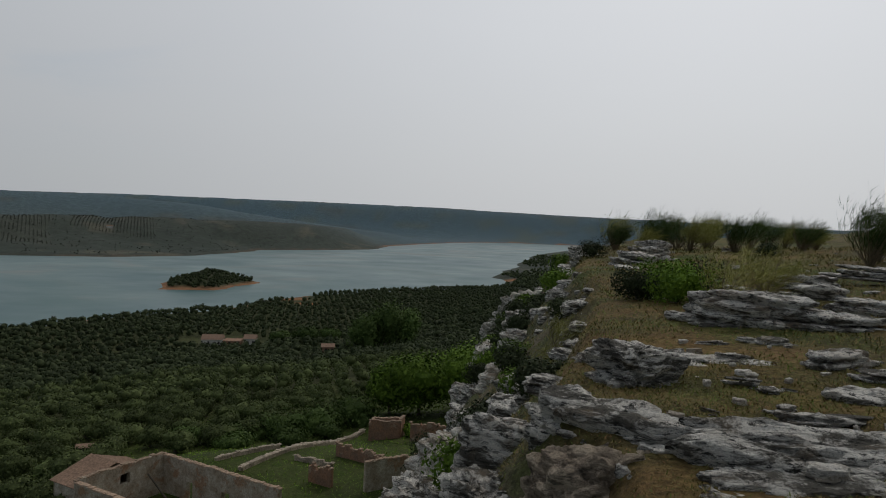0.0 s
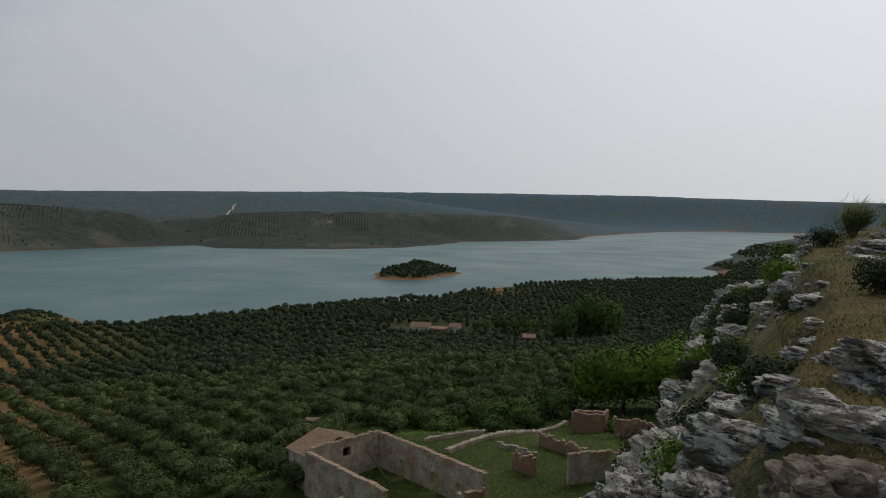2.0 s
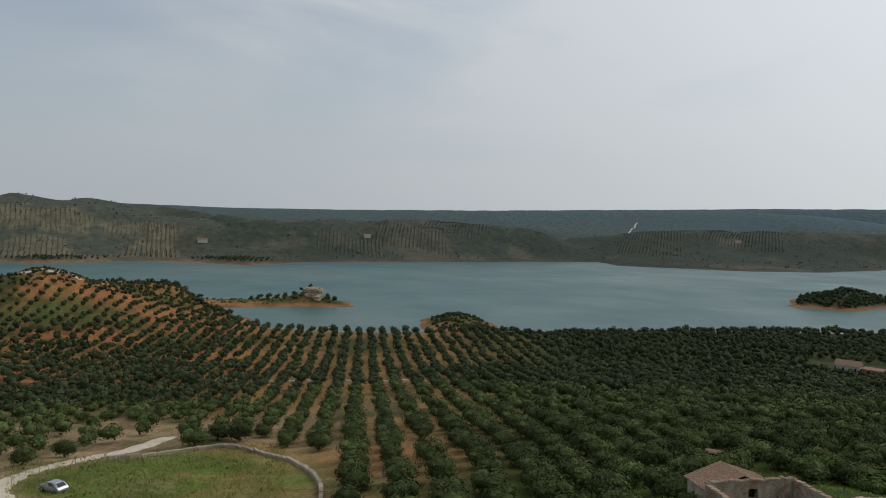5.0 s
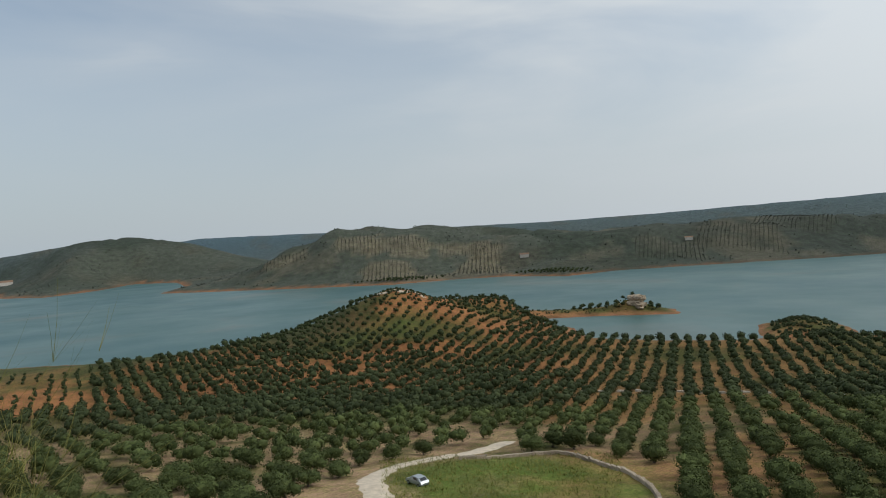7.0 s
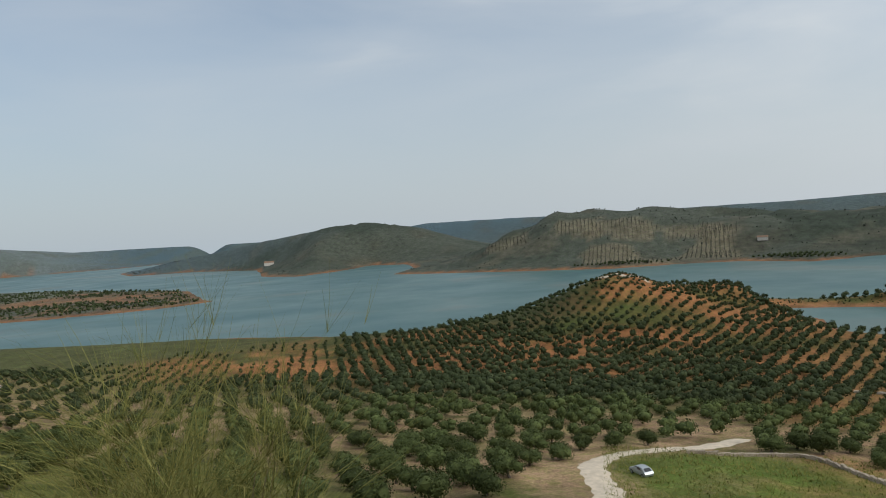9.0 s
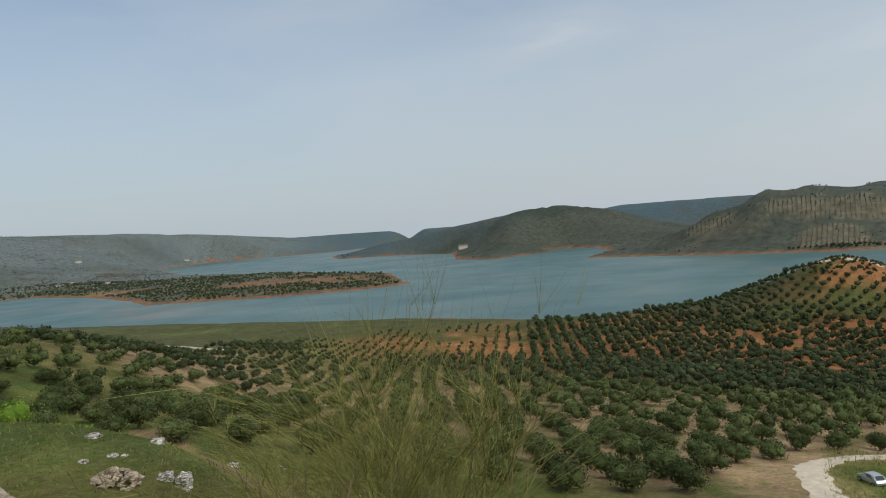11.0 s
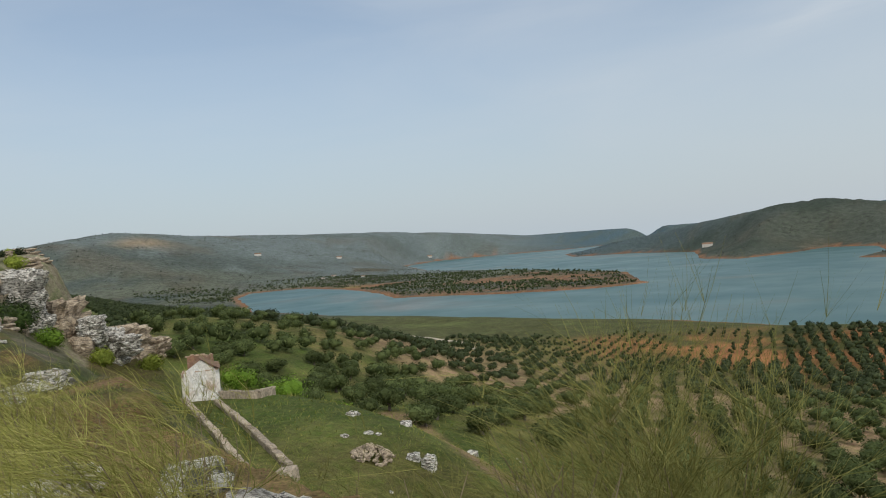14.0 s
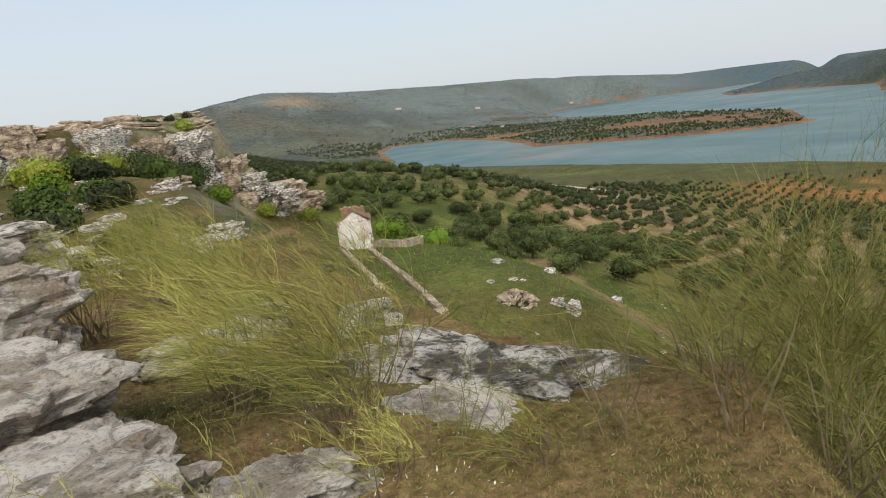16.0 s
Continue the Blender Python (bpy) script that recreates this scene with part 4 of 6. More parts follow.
def yard_walls():
    """Broken walls of the yard and outbuildings beside the farmhouse."""
    z = -28.3
    def run(points, height, thick, seed, mat, label, ragged=0.4, holes=()):
        x0, y0 = points[0]
        ob = empty("yard_wall", x0, y0, 0, 0, label, "wall", "broken walls of the farmyard")
        for k in range(len(points) - 1):
            p, q = points[k], points[k + 1]
            n = 1 if height > 1.5 else max(1, int(math.dist(p, q) / 1.1))
            for i in range(n):
                a = [p[j] + (q[j] - p[j]) * i / n for j in (0, 1)]
                b = [p[j] + (q[j] - p[j]) * (i + 1) / n for j in (0, 1)]
                wall_between(ob, "wall", (a[0] - x0, a[1] - y0), (b[0] - x0, b[1] - y0), height, thick, seed + k * 9 + i, mat, ragged, holes,
                             base=ground_z((a[0] + b[0]) / 2, (a[1] + b[1]) / 2))
        return ob

    run([(-22.9, 80.5), (-16.8, 96.0), (-11.6, 110.0)], 0.6, 0.7, 20, COPING, "low pale drystone wall along the grassy yard", 0.2)
    run([(-27.0, 84.0), (-21.0, 92.0)], 0.7, 0.5, 24, COPING, "low broken drystone wall in the grass", 0.3)
    run([(-9.8, 103.0), (-5.4, 103.4), (-5.0, 106.5), (-9.6, 106.2), (-9.8, 103.0)], 3.2, 0.5, 30, BRICKWORK, "square brick-and-rubble shell of an outbuilding", 0.5)
    run([(-3.6, 100.5), (1.8, 99.4)], 3.4, 0.5, 36, BRICKWORK, "crumbling rubble wall of an outbuilding", 1.6)
    run([(-7.6, 75.5), (-0.8, 79.0)], 3.6, 0.55, 38, PLASTER, "grey plastered wall with a broken top", 0.7, [(4.9, 5.9, 1.6, 2.9)])
    run([(-14.2, 78.2), (-11.4, 76.6)], 3.0, 0.5, 40, BRICKWORK, "jagged stub of a rubble wall", 2.0)
    run([(-12.6, 88.5), (-6.4, 84.6)], 2.6, 0.5, 43, BRICKWORK, "fallen rubble wall with a stepped broken top", 1.6)
    run([(-17.4, 85.4), (-12.4, 83.2)], 0.9, 0.5, 46, COPING, "remains of a low stone wall", 0.6)


def stone_hut():
    """The small whitewashed ruin on the terrace with its two path walls."""
    x, y = -37.2, -62.8
    z = ground_z(x, y)
    ob = empty("stone_hut", x, y, z, -33, "small whitewashed ruined stone hut with a broken gable", "hut")
    wall_between(ob, "wall", (-1.5, 0), (1.5, 0), 3.0, 0.45, 60, WHITEWASH, 0.1)
    wall_between(ob, "wall", (1.55, -0.2), (1.55, -4.0), 3.0, 0.45, 61, WHITEWASH, 0.7)
    wall_between(ob, "wall", (-1.55, -0.2), (-1.55, -4.0), 3.3, 0.45, 62, WHITEWASH, 0.4)
    wall_between(ob, "wall", (-1.3, -4.1), (1.3, -4.1), 4.6, 0.45, 63, BRICKWORK, 0.9)
    mesh_part("gable", [(-1.6, -0.22, 2.85), (1.6, -0.22, 2.85), (-0.2, -0.22, 4.0), (-1.6, 0.2, 2.85), (1.6, 0.2, 2.85), (-0.2, 0.2, 4.0)],
              [(0, 1, 2), (3, 5, 4), (0, 2, 5, 3), (1, 4, 5, 2), (0, 3, 4, 1)], WHITEWASH, ob)
    tiled_roof(ob, "roof", (-1.9, -2.6), (-1.9, 0.35), 1.9, 3.0, 4.2, 8, TILE, "remnant strip of orange clay tiles").matrix_basis = pose(-1.9, -2.6, 0, 0, 0, 90) @ Matrix.Diagonal((1, -1, 1, 1))
    for pts, h, seed, label in (([(-37.0, -60.0), (-33.0, -50.0), (-29.8, -42.2), (-28.0, -37.6)], 0.5, 70, "low pale path wall running to the hut"),
                                ([(-35.6, -63.4), (-29.4, -48.1), (-24.4, -36.4)], 0.55, 74, "long pale path wall with worn coping"),
                                ([(-38.8, -62.0), (-41.0, -58.8), (-44.0, -60.5)], 0.8, 78, "low whitewashed enclosure wall beside the hut")):
        x0, y0 = pts[0]
        wob = empty("path_wall", x0, y0, 0, 0, label, "wall", "low walls of the terrace")
        for k in range(len(pts) - 1):
            p, q = pts[k], pts[k + 1]
            n = 4
            for i in range(n):
                a = (p[0] + (q[0] - p[0]) * i / n, p[1] + (q[1] - p[1]) * i / n)
                b = (p[0] + (q[0] - p[0]) * (i + 1) / n, p[1] + (q[1] - p[1]) * (i + 1) / n)
                wall_between(wob, "wall", (a[0] - x0, a[1] - y0), (b[0] - x0, b[1] - y0), h, 0.5, seed + k * 7 + i, COPING, 0.15,
                             base=ground_z((a[0] + b[0]) / 2, (a[1] + b[1]) / 2))


def far_house(x, y, w, d, h, turn, label, mat=None, roof=True):
    z = ground_z(x, y)
    ob = empty("farmhouse", x, y, z, turn, label, "house")
    bm = bmesh.new()
    bmesh.ops.create_cube(bm, size=1.0, matrix=Matrix.Translation((0, 0, h / 2 - 0.5)) @ Matrix.Diagonal((w, d, h + 1.0, 1)))
    wall = part("wall", bm, mat or LIMED, ob)
    verts = [(-w / 2 - 0.4, -d / 2 - 0.4, h), (w / 2 + 0.4, -d / 2 - 0.4, h), (w / 2 + 0.4, d / 2 + 0.4, h), (-w / 2 - 0.4, d / 2 + 0.4, h),
             (-w / 2 - 0.4, 0, h + d * 0.28), (w / 2 + 0.4, 0, h + d * 0.28)]
    if roof:
        mesh_part("roof", verts, [(0, 1, 5, 4), (2, 3, 4, 5), (0, 4, 3), (1, 2, 5), (3, 2, 1, 0)], TILE, ob, "clay-tiled pitched roof")
    # windows are dark panels on a solid wall, their shade put into colour
    for k in range(max(2, int(w / 3.5))):
        bm = bmesh.new()
        bmesh.ops.create_cube(bm, size=1.0, matrix=Matrix.Diagonal((0.9, 0.06, 1.2, 1)))
        win = part("window", bm, DARK, ob, "dark panel standing for a shaded window opening")
        win.matrix_basis = pose(-w / 2 + (k + 0.7) * w / max(2, int(w / 3.5)), -d / 2 - 0.02, h * 0.55)
    return ob


# ---- trees and shrubs ----
def trunk_bm(height, radius, rng, limbs=3, lean=0.15):
    bm = bmesh.new()

    def limb(p, d, length, r0, r1, segs=4):
        ring, here, way = None, Vector(p), Vector(d).normalized()
        for k in range(segs + 1):
            r = r0 + (r1 - r0) * k / segs
            side = way.orthogonal().normalized()
            other = way.cross(side)
            now = [bm.verts.new(here + side * r * math.cos(a) + other * r * math.sin(a)) for a in (0, 1.257, 2.513, 3.77, 5.027)]
            if ring:
                for i in range(5):
                    bm.faces.new((ring[i], ring[(i + 1) % 5], now[(i + 1) % 5], now[i]))
            ring = now
            here = here + way * length / segs
            way = (way + Vector((rng.uniform(-lean, lean), rng.uniform(-lean, lean), 0.05))).normalized()
        return here

    top = limb((0, 0, -0.3), (rng.uniform(-lean, lean), rng.uniform(-lean, lean), 1), height * 0.45 + 0.3, radius, radius * 0.7)
    for k in range(limbs):
        a = 6.28 * k / limbs + rng.uniform(-0.4, 0.4)
        limb(top - Vector((0, 0, 0.08)), (math.cos(a), math.sin(a), 1.0), height * 0.62, radius * 0.55, radius * 0.18)
    return bm


def tree(name, x, y, z, crown, trunk_height, radius, mat, label, category, seed, group="", limbs=3):
    """A tree as a thing with its trunk and crown."""
    r = random.Random(seed)
    ob = empty(name, x, y, z, r.uniform(0, 360), label, category, group)
    part("trunk", trunk_bm(trunk_height, radius, r, limbs), BARK, ob)
    v, f = crown
    c = mesh_part("crown", v, f, mat, ob)
    c.location = (0, 0, trunk_height)
    return ob


def near_olives(places):
    kinds = []
    for k in range(7):
        r = random.Random(50 + k)
        crown = clump_mesh(r, 1700, 0.16, 10, 2.05, 1.6, 0.68)
        x, y, z, size = places[k]
        kinds.append(tree("olive_tree", x, y, z - 0.05, crown, 1.45, 0.26, OLIVE, "grey-green olive tree with a rounded crown on bare earth", "olive tree", 80 + k, "olive trees of the grove"))
    for n, (x, y, z, size) in enumerate(places[7:]):
        s = size * rng.uniform(0.85, 1.2)
        ob = copy_thing(kinds[n % 7], pose(x, y, z - 0.05, 0, 0, rng.uniform(0, 360)) @ Matrix.Diagonal((s, s, s * rng.uniform(0.9, 1.1), 1)))


def leafy_tree(name, x, y, radius, height, trunk, mat, label, seed, leaf=0.4, count=1400, category="tree", lobes=10, sink=0.0):
    r = random.Random(seed)
    z = ground_z(x, y) - sink
    return tree(name, x, y, z, clump_mesh(r, count, leaf, lobes, radius, height, 0.5 if radius > 2 else 0.3), trunk, 0.05 * height + 0.06, mat, label, category, seed)


def ribbon(verts, faces, points, width, side):
    """A thin strip along points, tapering to its tip."""
    first, n = len(verts), len(points)
    for k, p in enumerate(points):
        w = width * (1 - 0.75 * k / (n - 1)) / 2
        verts.append(p - side * w)
        verts.append(p + side * w)
    for k in range(n - 1):
        a = first + 2 * k
        faces.append((a, a + 1, a + 3, a + 2))


def broom(x, y, z, height, spread, stems, switches, seed, wind, label, width=0.006, mat=None):
    """A wind-blown broom: bare forked stems below, sprays of thin green switches above."""
    r = random.Random(seed)
    ob = empty("broom_bush", x, y, z, 0, label, "broom bush")
    wv, wf, gv, gf = [], [], [], []
    blow = Vector((wind[0], wind[1], 0))
    for _ in range(stems):
        a, lean = r.uniform(0, 6.28), r.uniform(0.1, 0.75) * spread
        way = Vector((math.cos(a) * lean, math.sin(a) * lean, 1)).normalized()
        here, pts = Vector((r.uniform(-0.12, 0.12), r.uniform(-0.12, 0.12), -0.1)), []
        length = height * r.uniform(0.55, 0.85)
        for k in range(6):
            pts.append(here.copy())
            here = here + way * length / 5
            way = (way + blow * 0.2 * (k / 5) + Vector((r.uniform(-0.16, 0.16), r.uniform(-0.16, 0.16), 0.02))).normalized()
        for side in (Vector((1, 0.2, 0)).normalized(), Vector((-0.2, 1, 0)).normalized()):
            ribbon(wv, wf, pts, width * r.uniform(2.2, 4.2), side)
        for _ in range(max(1, switches // stems // 9)):
            k = r.choice((2, 3, 3, 4, 4, 5, 5))
            q = pts[k] + Vector((r.uniform(-0.04, 0.04), r.uniform(-0.04, 0.04), 0))
            b = r.uniform(0, 6.28)
            w2 = (Vector((math.cos(b) * 0.8, math.sin(b) * 0.8, r.uniform(0.3, 1.2))) + blow * r.uniform(0.15, 0.7)).normalized()
            reach, line = height * r.uniform(0.14, 0.34), []
            for j in range(4):
                line.append(q.copy())
                q = q + w2 * reach / 3
                w2 = (w2 + blow * r.uniform(0.08, 0.3) + Vector((r.uniform(-0.1, 0.1), r.uniform(-0.1, 0.1), -0.04))).normalized()
            ribbon(gv, gf, line, width * r.uniform(0.8, 1.3), Vector((r.uniform(-1, 1), r.uniform(-1, 1), r.uniform(-0.6, 0.6))).normalized())
            for _ in range(9):
                k = r.randrange(1, 4)
                q, w3 = line[k].copy(), (line[k] - line[k - 1]).normalized()
                w3 = (w3 + Vector((r.uniform(-0.5, 0.5), r.uniform(-0.5, 0.5), r.uniform(-0.35, 0.5))) + blow * 0.15).normalized()
                tip = height * r.uniform(0.08, 0.22)
                twig = [q, q + w3 * tip * 0.5, q + (w3 + blow * 0.12).normalized() * tip]
                ribbon(gv, gf, twig, width * r.uniform(0.45, 0.8), Vector((r.uniform(-1, 1), r.uniform(-1, 1), r.uniform(-0.6, 0.6))).normalized())
    tagged(mesh_part("wood", wv, wf, TWIG, ob, "bare brown stems"), kind="stuff")
    tagged(mesh_part("greenery", gv, gf, mat or BROOM, ob, "thin yellow-green switches"), kind="stuff")
    return ob


# ---- the car, the track and small works ----
def parked_car(x, y, turn):
    """A silver hatchback, parked on the track's verge."""
    ob = empty("car", x, y, ground_z(x, y) + 0.05, turn, "silver hatchback car parked beside the chalk track", "car")
    side = [(-2.0, 0.35), (-2.05, 0.75), (-1.9, 0.98), (-1.75, 1.02), (-1.25, 1.45), (-0.3, 1.52), (0.55, 1.42), (1.15, 0.98), (1.85, 0.82), (2.05, 0.6), (2.0, 0.33)]
    bm = bmesh.new()
    for s in (-0.82, 0.82):
        inner = [bm.verts.new((px, s * (0.84 if pz > 1.05 else 1.0), pz)) for px, pz in side]
        bm.faces.new(inner if s < 0 else inner[::-1])
    vs = list(bm.verts)
    n = len(side)
    for k in range(n):
        bm.faces.new((vs[k], vs[n + k], vs[n + (k + 1) % n], vs[(k + 1) % n]))
    bmesh.ops.recalc_face_normals(bm, faces=bm.faces[:])
    bmesh.ops.bevel(bm, geom=bm.edges[:], offset=0.05, segments=2, affect="EDGES")
    body = part("body", bm, PAINT, ob, smooth=False)

    def pane(name, pts, label=""):
        mesh_part(name, pts, [tuple(range(len(pts)))], GLASS, body, label)

    for s in (-1, 1):
        k = s * 0.735
        pane("side_window", [(-1.35, k * 1.06, 1.05), (0.95, k * 1.06, 1.05), (0.5, k * 0.985, 1.36), (-0.3, k * 0.965, 1.45), (-1.15, k * 0.97, 1.4)])
        bm = bmesh.new()
        bmesh.ops.create_cube(bm, size=1.0, matrix=Matrix.Translation((1.93, s * 0.55, 0.68)) @ Matrix.Diagonal((0.22, 0.34, 0.14, 1)))
        part("headlight", bm, LAMP, body)
    pane("windscreen", [(1.16, -0.62, 1.02), (1.16, 0.62, 1.02), (0.6, 0.56, 1.425), (0.6, -0.56, 1.425)])
    pane("rear_window", [(-1.79, -0.6, 1.06), (-1.79, 0.6, 1.06), (-1.31, 0.55, 1.44), (-1.31, -0.55, 1.44)])
    for wx in (-1.28, 1.28):
        for s in (-1, 1):
            bm = bmesh.new()
            bmesh.ops.create_cone(bm, cap_ends=True, segments=18, radius1=0.32, radius2=0.32, depth=0.2)
            wheel = part("wheel", bm, RUBBER, ob)
            wheel.matrix_basis = pose(wx, s * 0.76, 0.32, 90, 0, 0)
            bm = bmesh.new()
            bmesh.ops.create_cone(bm, cap_ends=True, segments=12, radius1=0.2, radius2=0.2, depth=0.22)
            part("rim", bm, PAINT, wheel)
    return ob


def smooth_line(points, n=8):
    out = []
    for k in range(len(points) - 1):
        p0, p1, p2, p3 = (Vector((*points[max(0, min(len(points) - 1, k + i))], 0)) for i in (-1, 0, 1, 2))
        for j in range(n):
            t = j / n
            out.append(0.5 * (2 * p1 + (p2 - p0) * t + (2 * p0 - 5 * p1 + 4 * p2 - p3) * t * t + (3 * p1 - p0 - 3 * p2 + p3) * t ** 3))
    return out + [Vector((*points[-1], 0))]


def track(name, points, width, mat, label, lift=0.12):
    line = smooth_line(points)
    verts, faces = [], []
    for k, p in enumerate(line):
        way = (line[min(k + 1, len(line) - 1)] - line[max(k - 1, 0)]).normalized()
        side = Vector((-way.y, way.x, 0))
        for j in range(5):
            q = p + side * width * ((j - 2) / 4 + 0.06 * math.sin(k * 1.7 + j))
            verts.append((q.x, q.y, ground_z(q.x, q.y) + lift - (0.1 if j in (0, 4) else 0)))
    for k in range(len(line) - 1):
        for j in range(4):
            a = k * 5 + j
            faces.append((a, a + 5, a + 6, a + 1))
    ob = mesh_object(name, verts, faces, mat, smooth=True)
    if ob.data.polygons[0].normal.z < 0:
        ob.data.flip_normals()
    return tagged(ob, label, "track", kind="structure")


# ---- groves and woods ----
near_count = 290
near_olives([tuple(p) for p in spots[:near_count]])
mid_count = 2300
grove("olive_grove", spots[near_count:900], fore_kinds, OLIVE, "olive trees in rows on bare reddish earth below the cliff", "olive trees")
grove("olive_grove", spots[900:mid_count], mid_kinds, OLIVE_FAR, "rows of grey-green olive trees on bare reddish earth", "olive trees")
grove("far_olive_grove", spots[mid_count:], far_kinds, OLIVE_FAR, "dense rows of olive trees reaching to the lake", "olive trees")


def far_orchards():
    out = []
    for field in FAR_ORCHARDS:
        ox, oy, hw, hd, turn = field
        a = radians(turn)
        u, v = (q.ravel() for q in np.meshgrid(np.arange(-hw - 10, hw + 10, 4.8), np.arange(-hd - 10, hd + 10, 6.2)))
        p = np.column_stack([ox - u * math.sin(a) + v * math.cos(a), oy + u * math.cos(a) + v * math.sin(a)]) + np.random.default_rng(5).normal(0, 0.4, (len(u), 2))
        out.append(p[in_field(p[:, 0], p[:, 1], field) > 0.4])
    p = np.concatenate(out)
    z = land(p[:, 0], p[:, 1])[0]
    return np.column_stack([p, z, np.full(len(p), 0.46)])[z > WATER_Z + 4]


def scattered(count, x0, x1, y0, y1, dense, seed, lo=0.5, hi=1.3, least=3.0):
    r = np.random.default_rng(seed)
    x, y = r.uniform(x0, x1, count), r.uniform(y0, y1, count)
    z, shore, below = land(x, y)
    ok = (z > WATER_Z + least) & (fbm(x / 60, y / 60, 4, seed) + r.uniform(-0.35, 0.35, count) > 1 - 2 * dense) & (below > 60)
    return np.column_stack([x, y, z, r.uniform(lo, hi, count)])[ok]


grove("hillside_orchard", far_orchards(), tiny_kinds, HAZED_LEAVES, "small olive trees in rows on the far hillsides", "olive trees", lift=1.2)
bush = scattered(10000, -1750, -380, -500, 1700, 0.6, 3, 0.3, 0.8)
bush = bush[np.hypot(bush[:, 0], bush[:, 1]) > 820]
grove("hill_scrub", bush, tiny_kinds, HAZED_LEAVES, "evergreen scrub over the far hills, greyed for haze", "scrub", lift=0.7)
bush = scattered(9500, -1300, -680, -1400, -340, 0.8, 5, 0.4, 1.2, 1.8)
bush = bush[np.hypot(bush[:, 0], bush[:, 1]) > 780]
grove("spit_scrub", bush, tiny_kinds, OLIVE_FAR, "dark olive and oak scrub over the low spit in the lake", "scrub", lift=0.7)
grove("plain_scrub", scattered(11000, -2400, -300, -2300, -1000, 0.52, 6, 0.3, 0.9), tiny_kinds, HAZED_LEAVES, "scrub dotted over the plain beyond the bay, greyed for haze", "scrub", lift=0.7)
woods = [scattered(420, -270, -190, 610, 740, 0.85, 9, 0.7, 1.3, 2.0), scattered(900, -354, -276, 250, 330, 0.95, 10, 0.4, 0.75, 1.6),
         scattered(620, -500, -420, 190, 295, 0.75, 11, 0.22, 0.45, 1.2), scattered(340, -450, -395, 60, 106, 0.85, 14, 0.3, 0.55, 21), scattered(520, -475, -418, 108, 192, 0.8, 13, 0.35, 0.8, 3)]
grove("point_wood", scattered(4200, 20, 480, 760, 1900, 0.95, 12, 1.0, 1.8, 2.0), tiny_kinds, OLIVE_FAR, "dark olive wood over the low point of the near shore", "wood", lift=0.9)
grove("island_wood", np.concatenate(woods), far_kinds, SCRUB, "dense dark evergreen wood on the islands and points", "wood", lift=0.6)

# ---- below the cliff ----
ruined_farmhouse()
yard_walls()
for x, y, r, h, seed in ((-3.0, 121, 6.8, 6.4, 1), (3.0, 123, 6.8, 6.8, 2), (9.0, 126, 6.6, 7.0, 3), (-8.5, 123, 4.8, 5.2, 4), (13.5, 119, 5.2, 6.2, 5), (7.0, 116, 4.5, 4.2, 6)):
    leafy_tree("broadleaf_tree", x, y, r, h, h * 0.82, FRESH, "spreading fresh-green broadleaf tree beside the ruins", seed, 0.36, 4600, lobes=18, sink=0.3)
for x, y, r, h, seed in ((-19.5, 114, 5.6, 4.4, 11), (-26.0, 111, 4.6, 3.6, 12), (-13.5, 117, 4.8, 4.2, 13), (-33.0, 106, 3.2, 1.8, 14), (-30.0, 100, 3.0, 1.4, 15), (-22.0, 103, 2.6, 1.4, 16), (-38.0, 104, 2.6, 1.6, 17), (-16.5, 108, 2.4, 1.4, 18)):
    leafy_tree("shrub", x, y, r, h, 1.2, OAK, "rounded green shrub in the grassy yard", seed, 0.26, 2200, "shrub", 9, 0.2)
for x, y, r, h, seed in ((-21.5, 268, 7.0, 11.0, 21), (-29.0, 263, 6.0, 8.6, 22), (-14.0, 272, 6.4, 10.0, 23), (-62, 318, 6.5, 4.4, 24), (-52, 322, 5.5, 4.0, 25), (-74, 320, 5.0, 3.4, 26)):
    leafy_tree("holm_oak", x, y, r, h, h * 0.8, OAK, "tall dark evergreen oak among the olives", seed, 0.62, 2400, lobes=12, sink=0.4)
for x, y, s, seed in ((-37.5, 58.0, 2.2, 32), (-32.5, 54.5, 2.2, 33), (-28.0, 53.5, 2.4, 34), (-3.2, 104.5, 1.6, 35), (-24.0, 52.0, 2.0, 36)):
    leafy_tree("shrub", x, y, s, s * 0.8, 0.8, FRESH, "leafy shrub growing against the ruined wall", seed, 0.22, 1300, "shrub", 8, 0.2)
far_house(-105.5, 318.5, 9, 7, 3.2, 8, "low stone farmhouse with worn tiled roofs among the olives", LIMED)
far_house(-96.3, 319.5, 8, 7, 2.4, 6, "roofless stone wing of the farmhouse among the olives", BRICKWORK, False)
far_house(-88.5, 320.5, 5, 6, 3.6, 4, "narrow gabled wing of the old farmhouse", LIMED)
far_house(-43, 265, 4.5, 4, 2.6, 10, "small tan field shed in the grove", BRICKWORK)
# a plain white box, built here with the house parts
far_house(-51, 99.0, 1.5, 1.4, 1.6, 20, "small white box at the grove's edge, built as a tiny house", LIMED)

rock("islet_crag", -449, 260, ground_z(-449, 260) + 6.0, 13, 9, 11, 30, 470, "bare tan rock knob on the lake spit", CRAG_STONE, 12, 2.0, rough=0.2)
track("knoll_track", KNOLL_TRACK, 3.4, TRACK, "pale track winding up the knoll", 0.35)

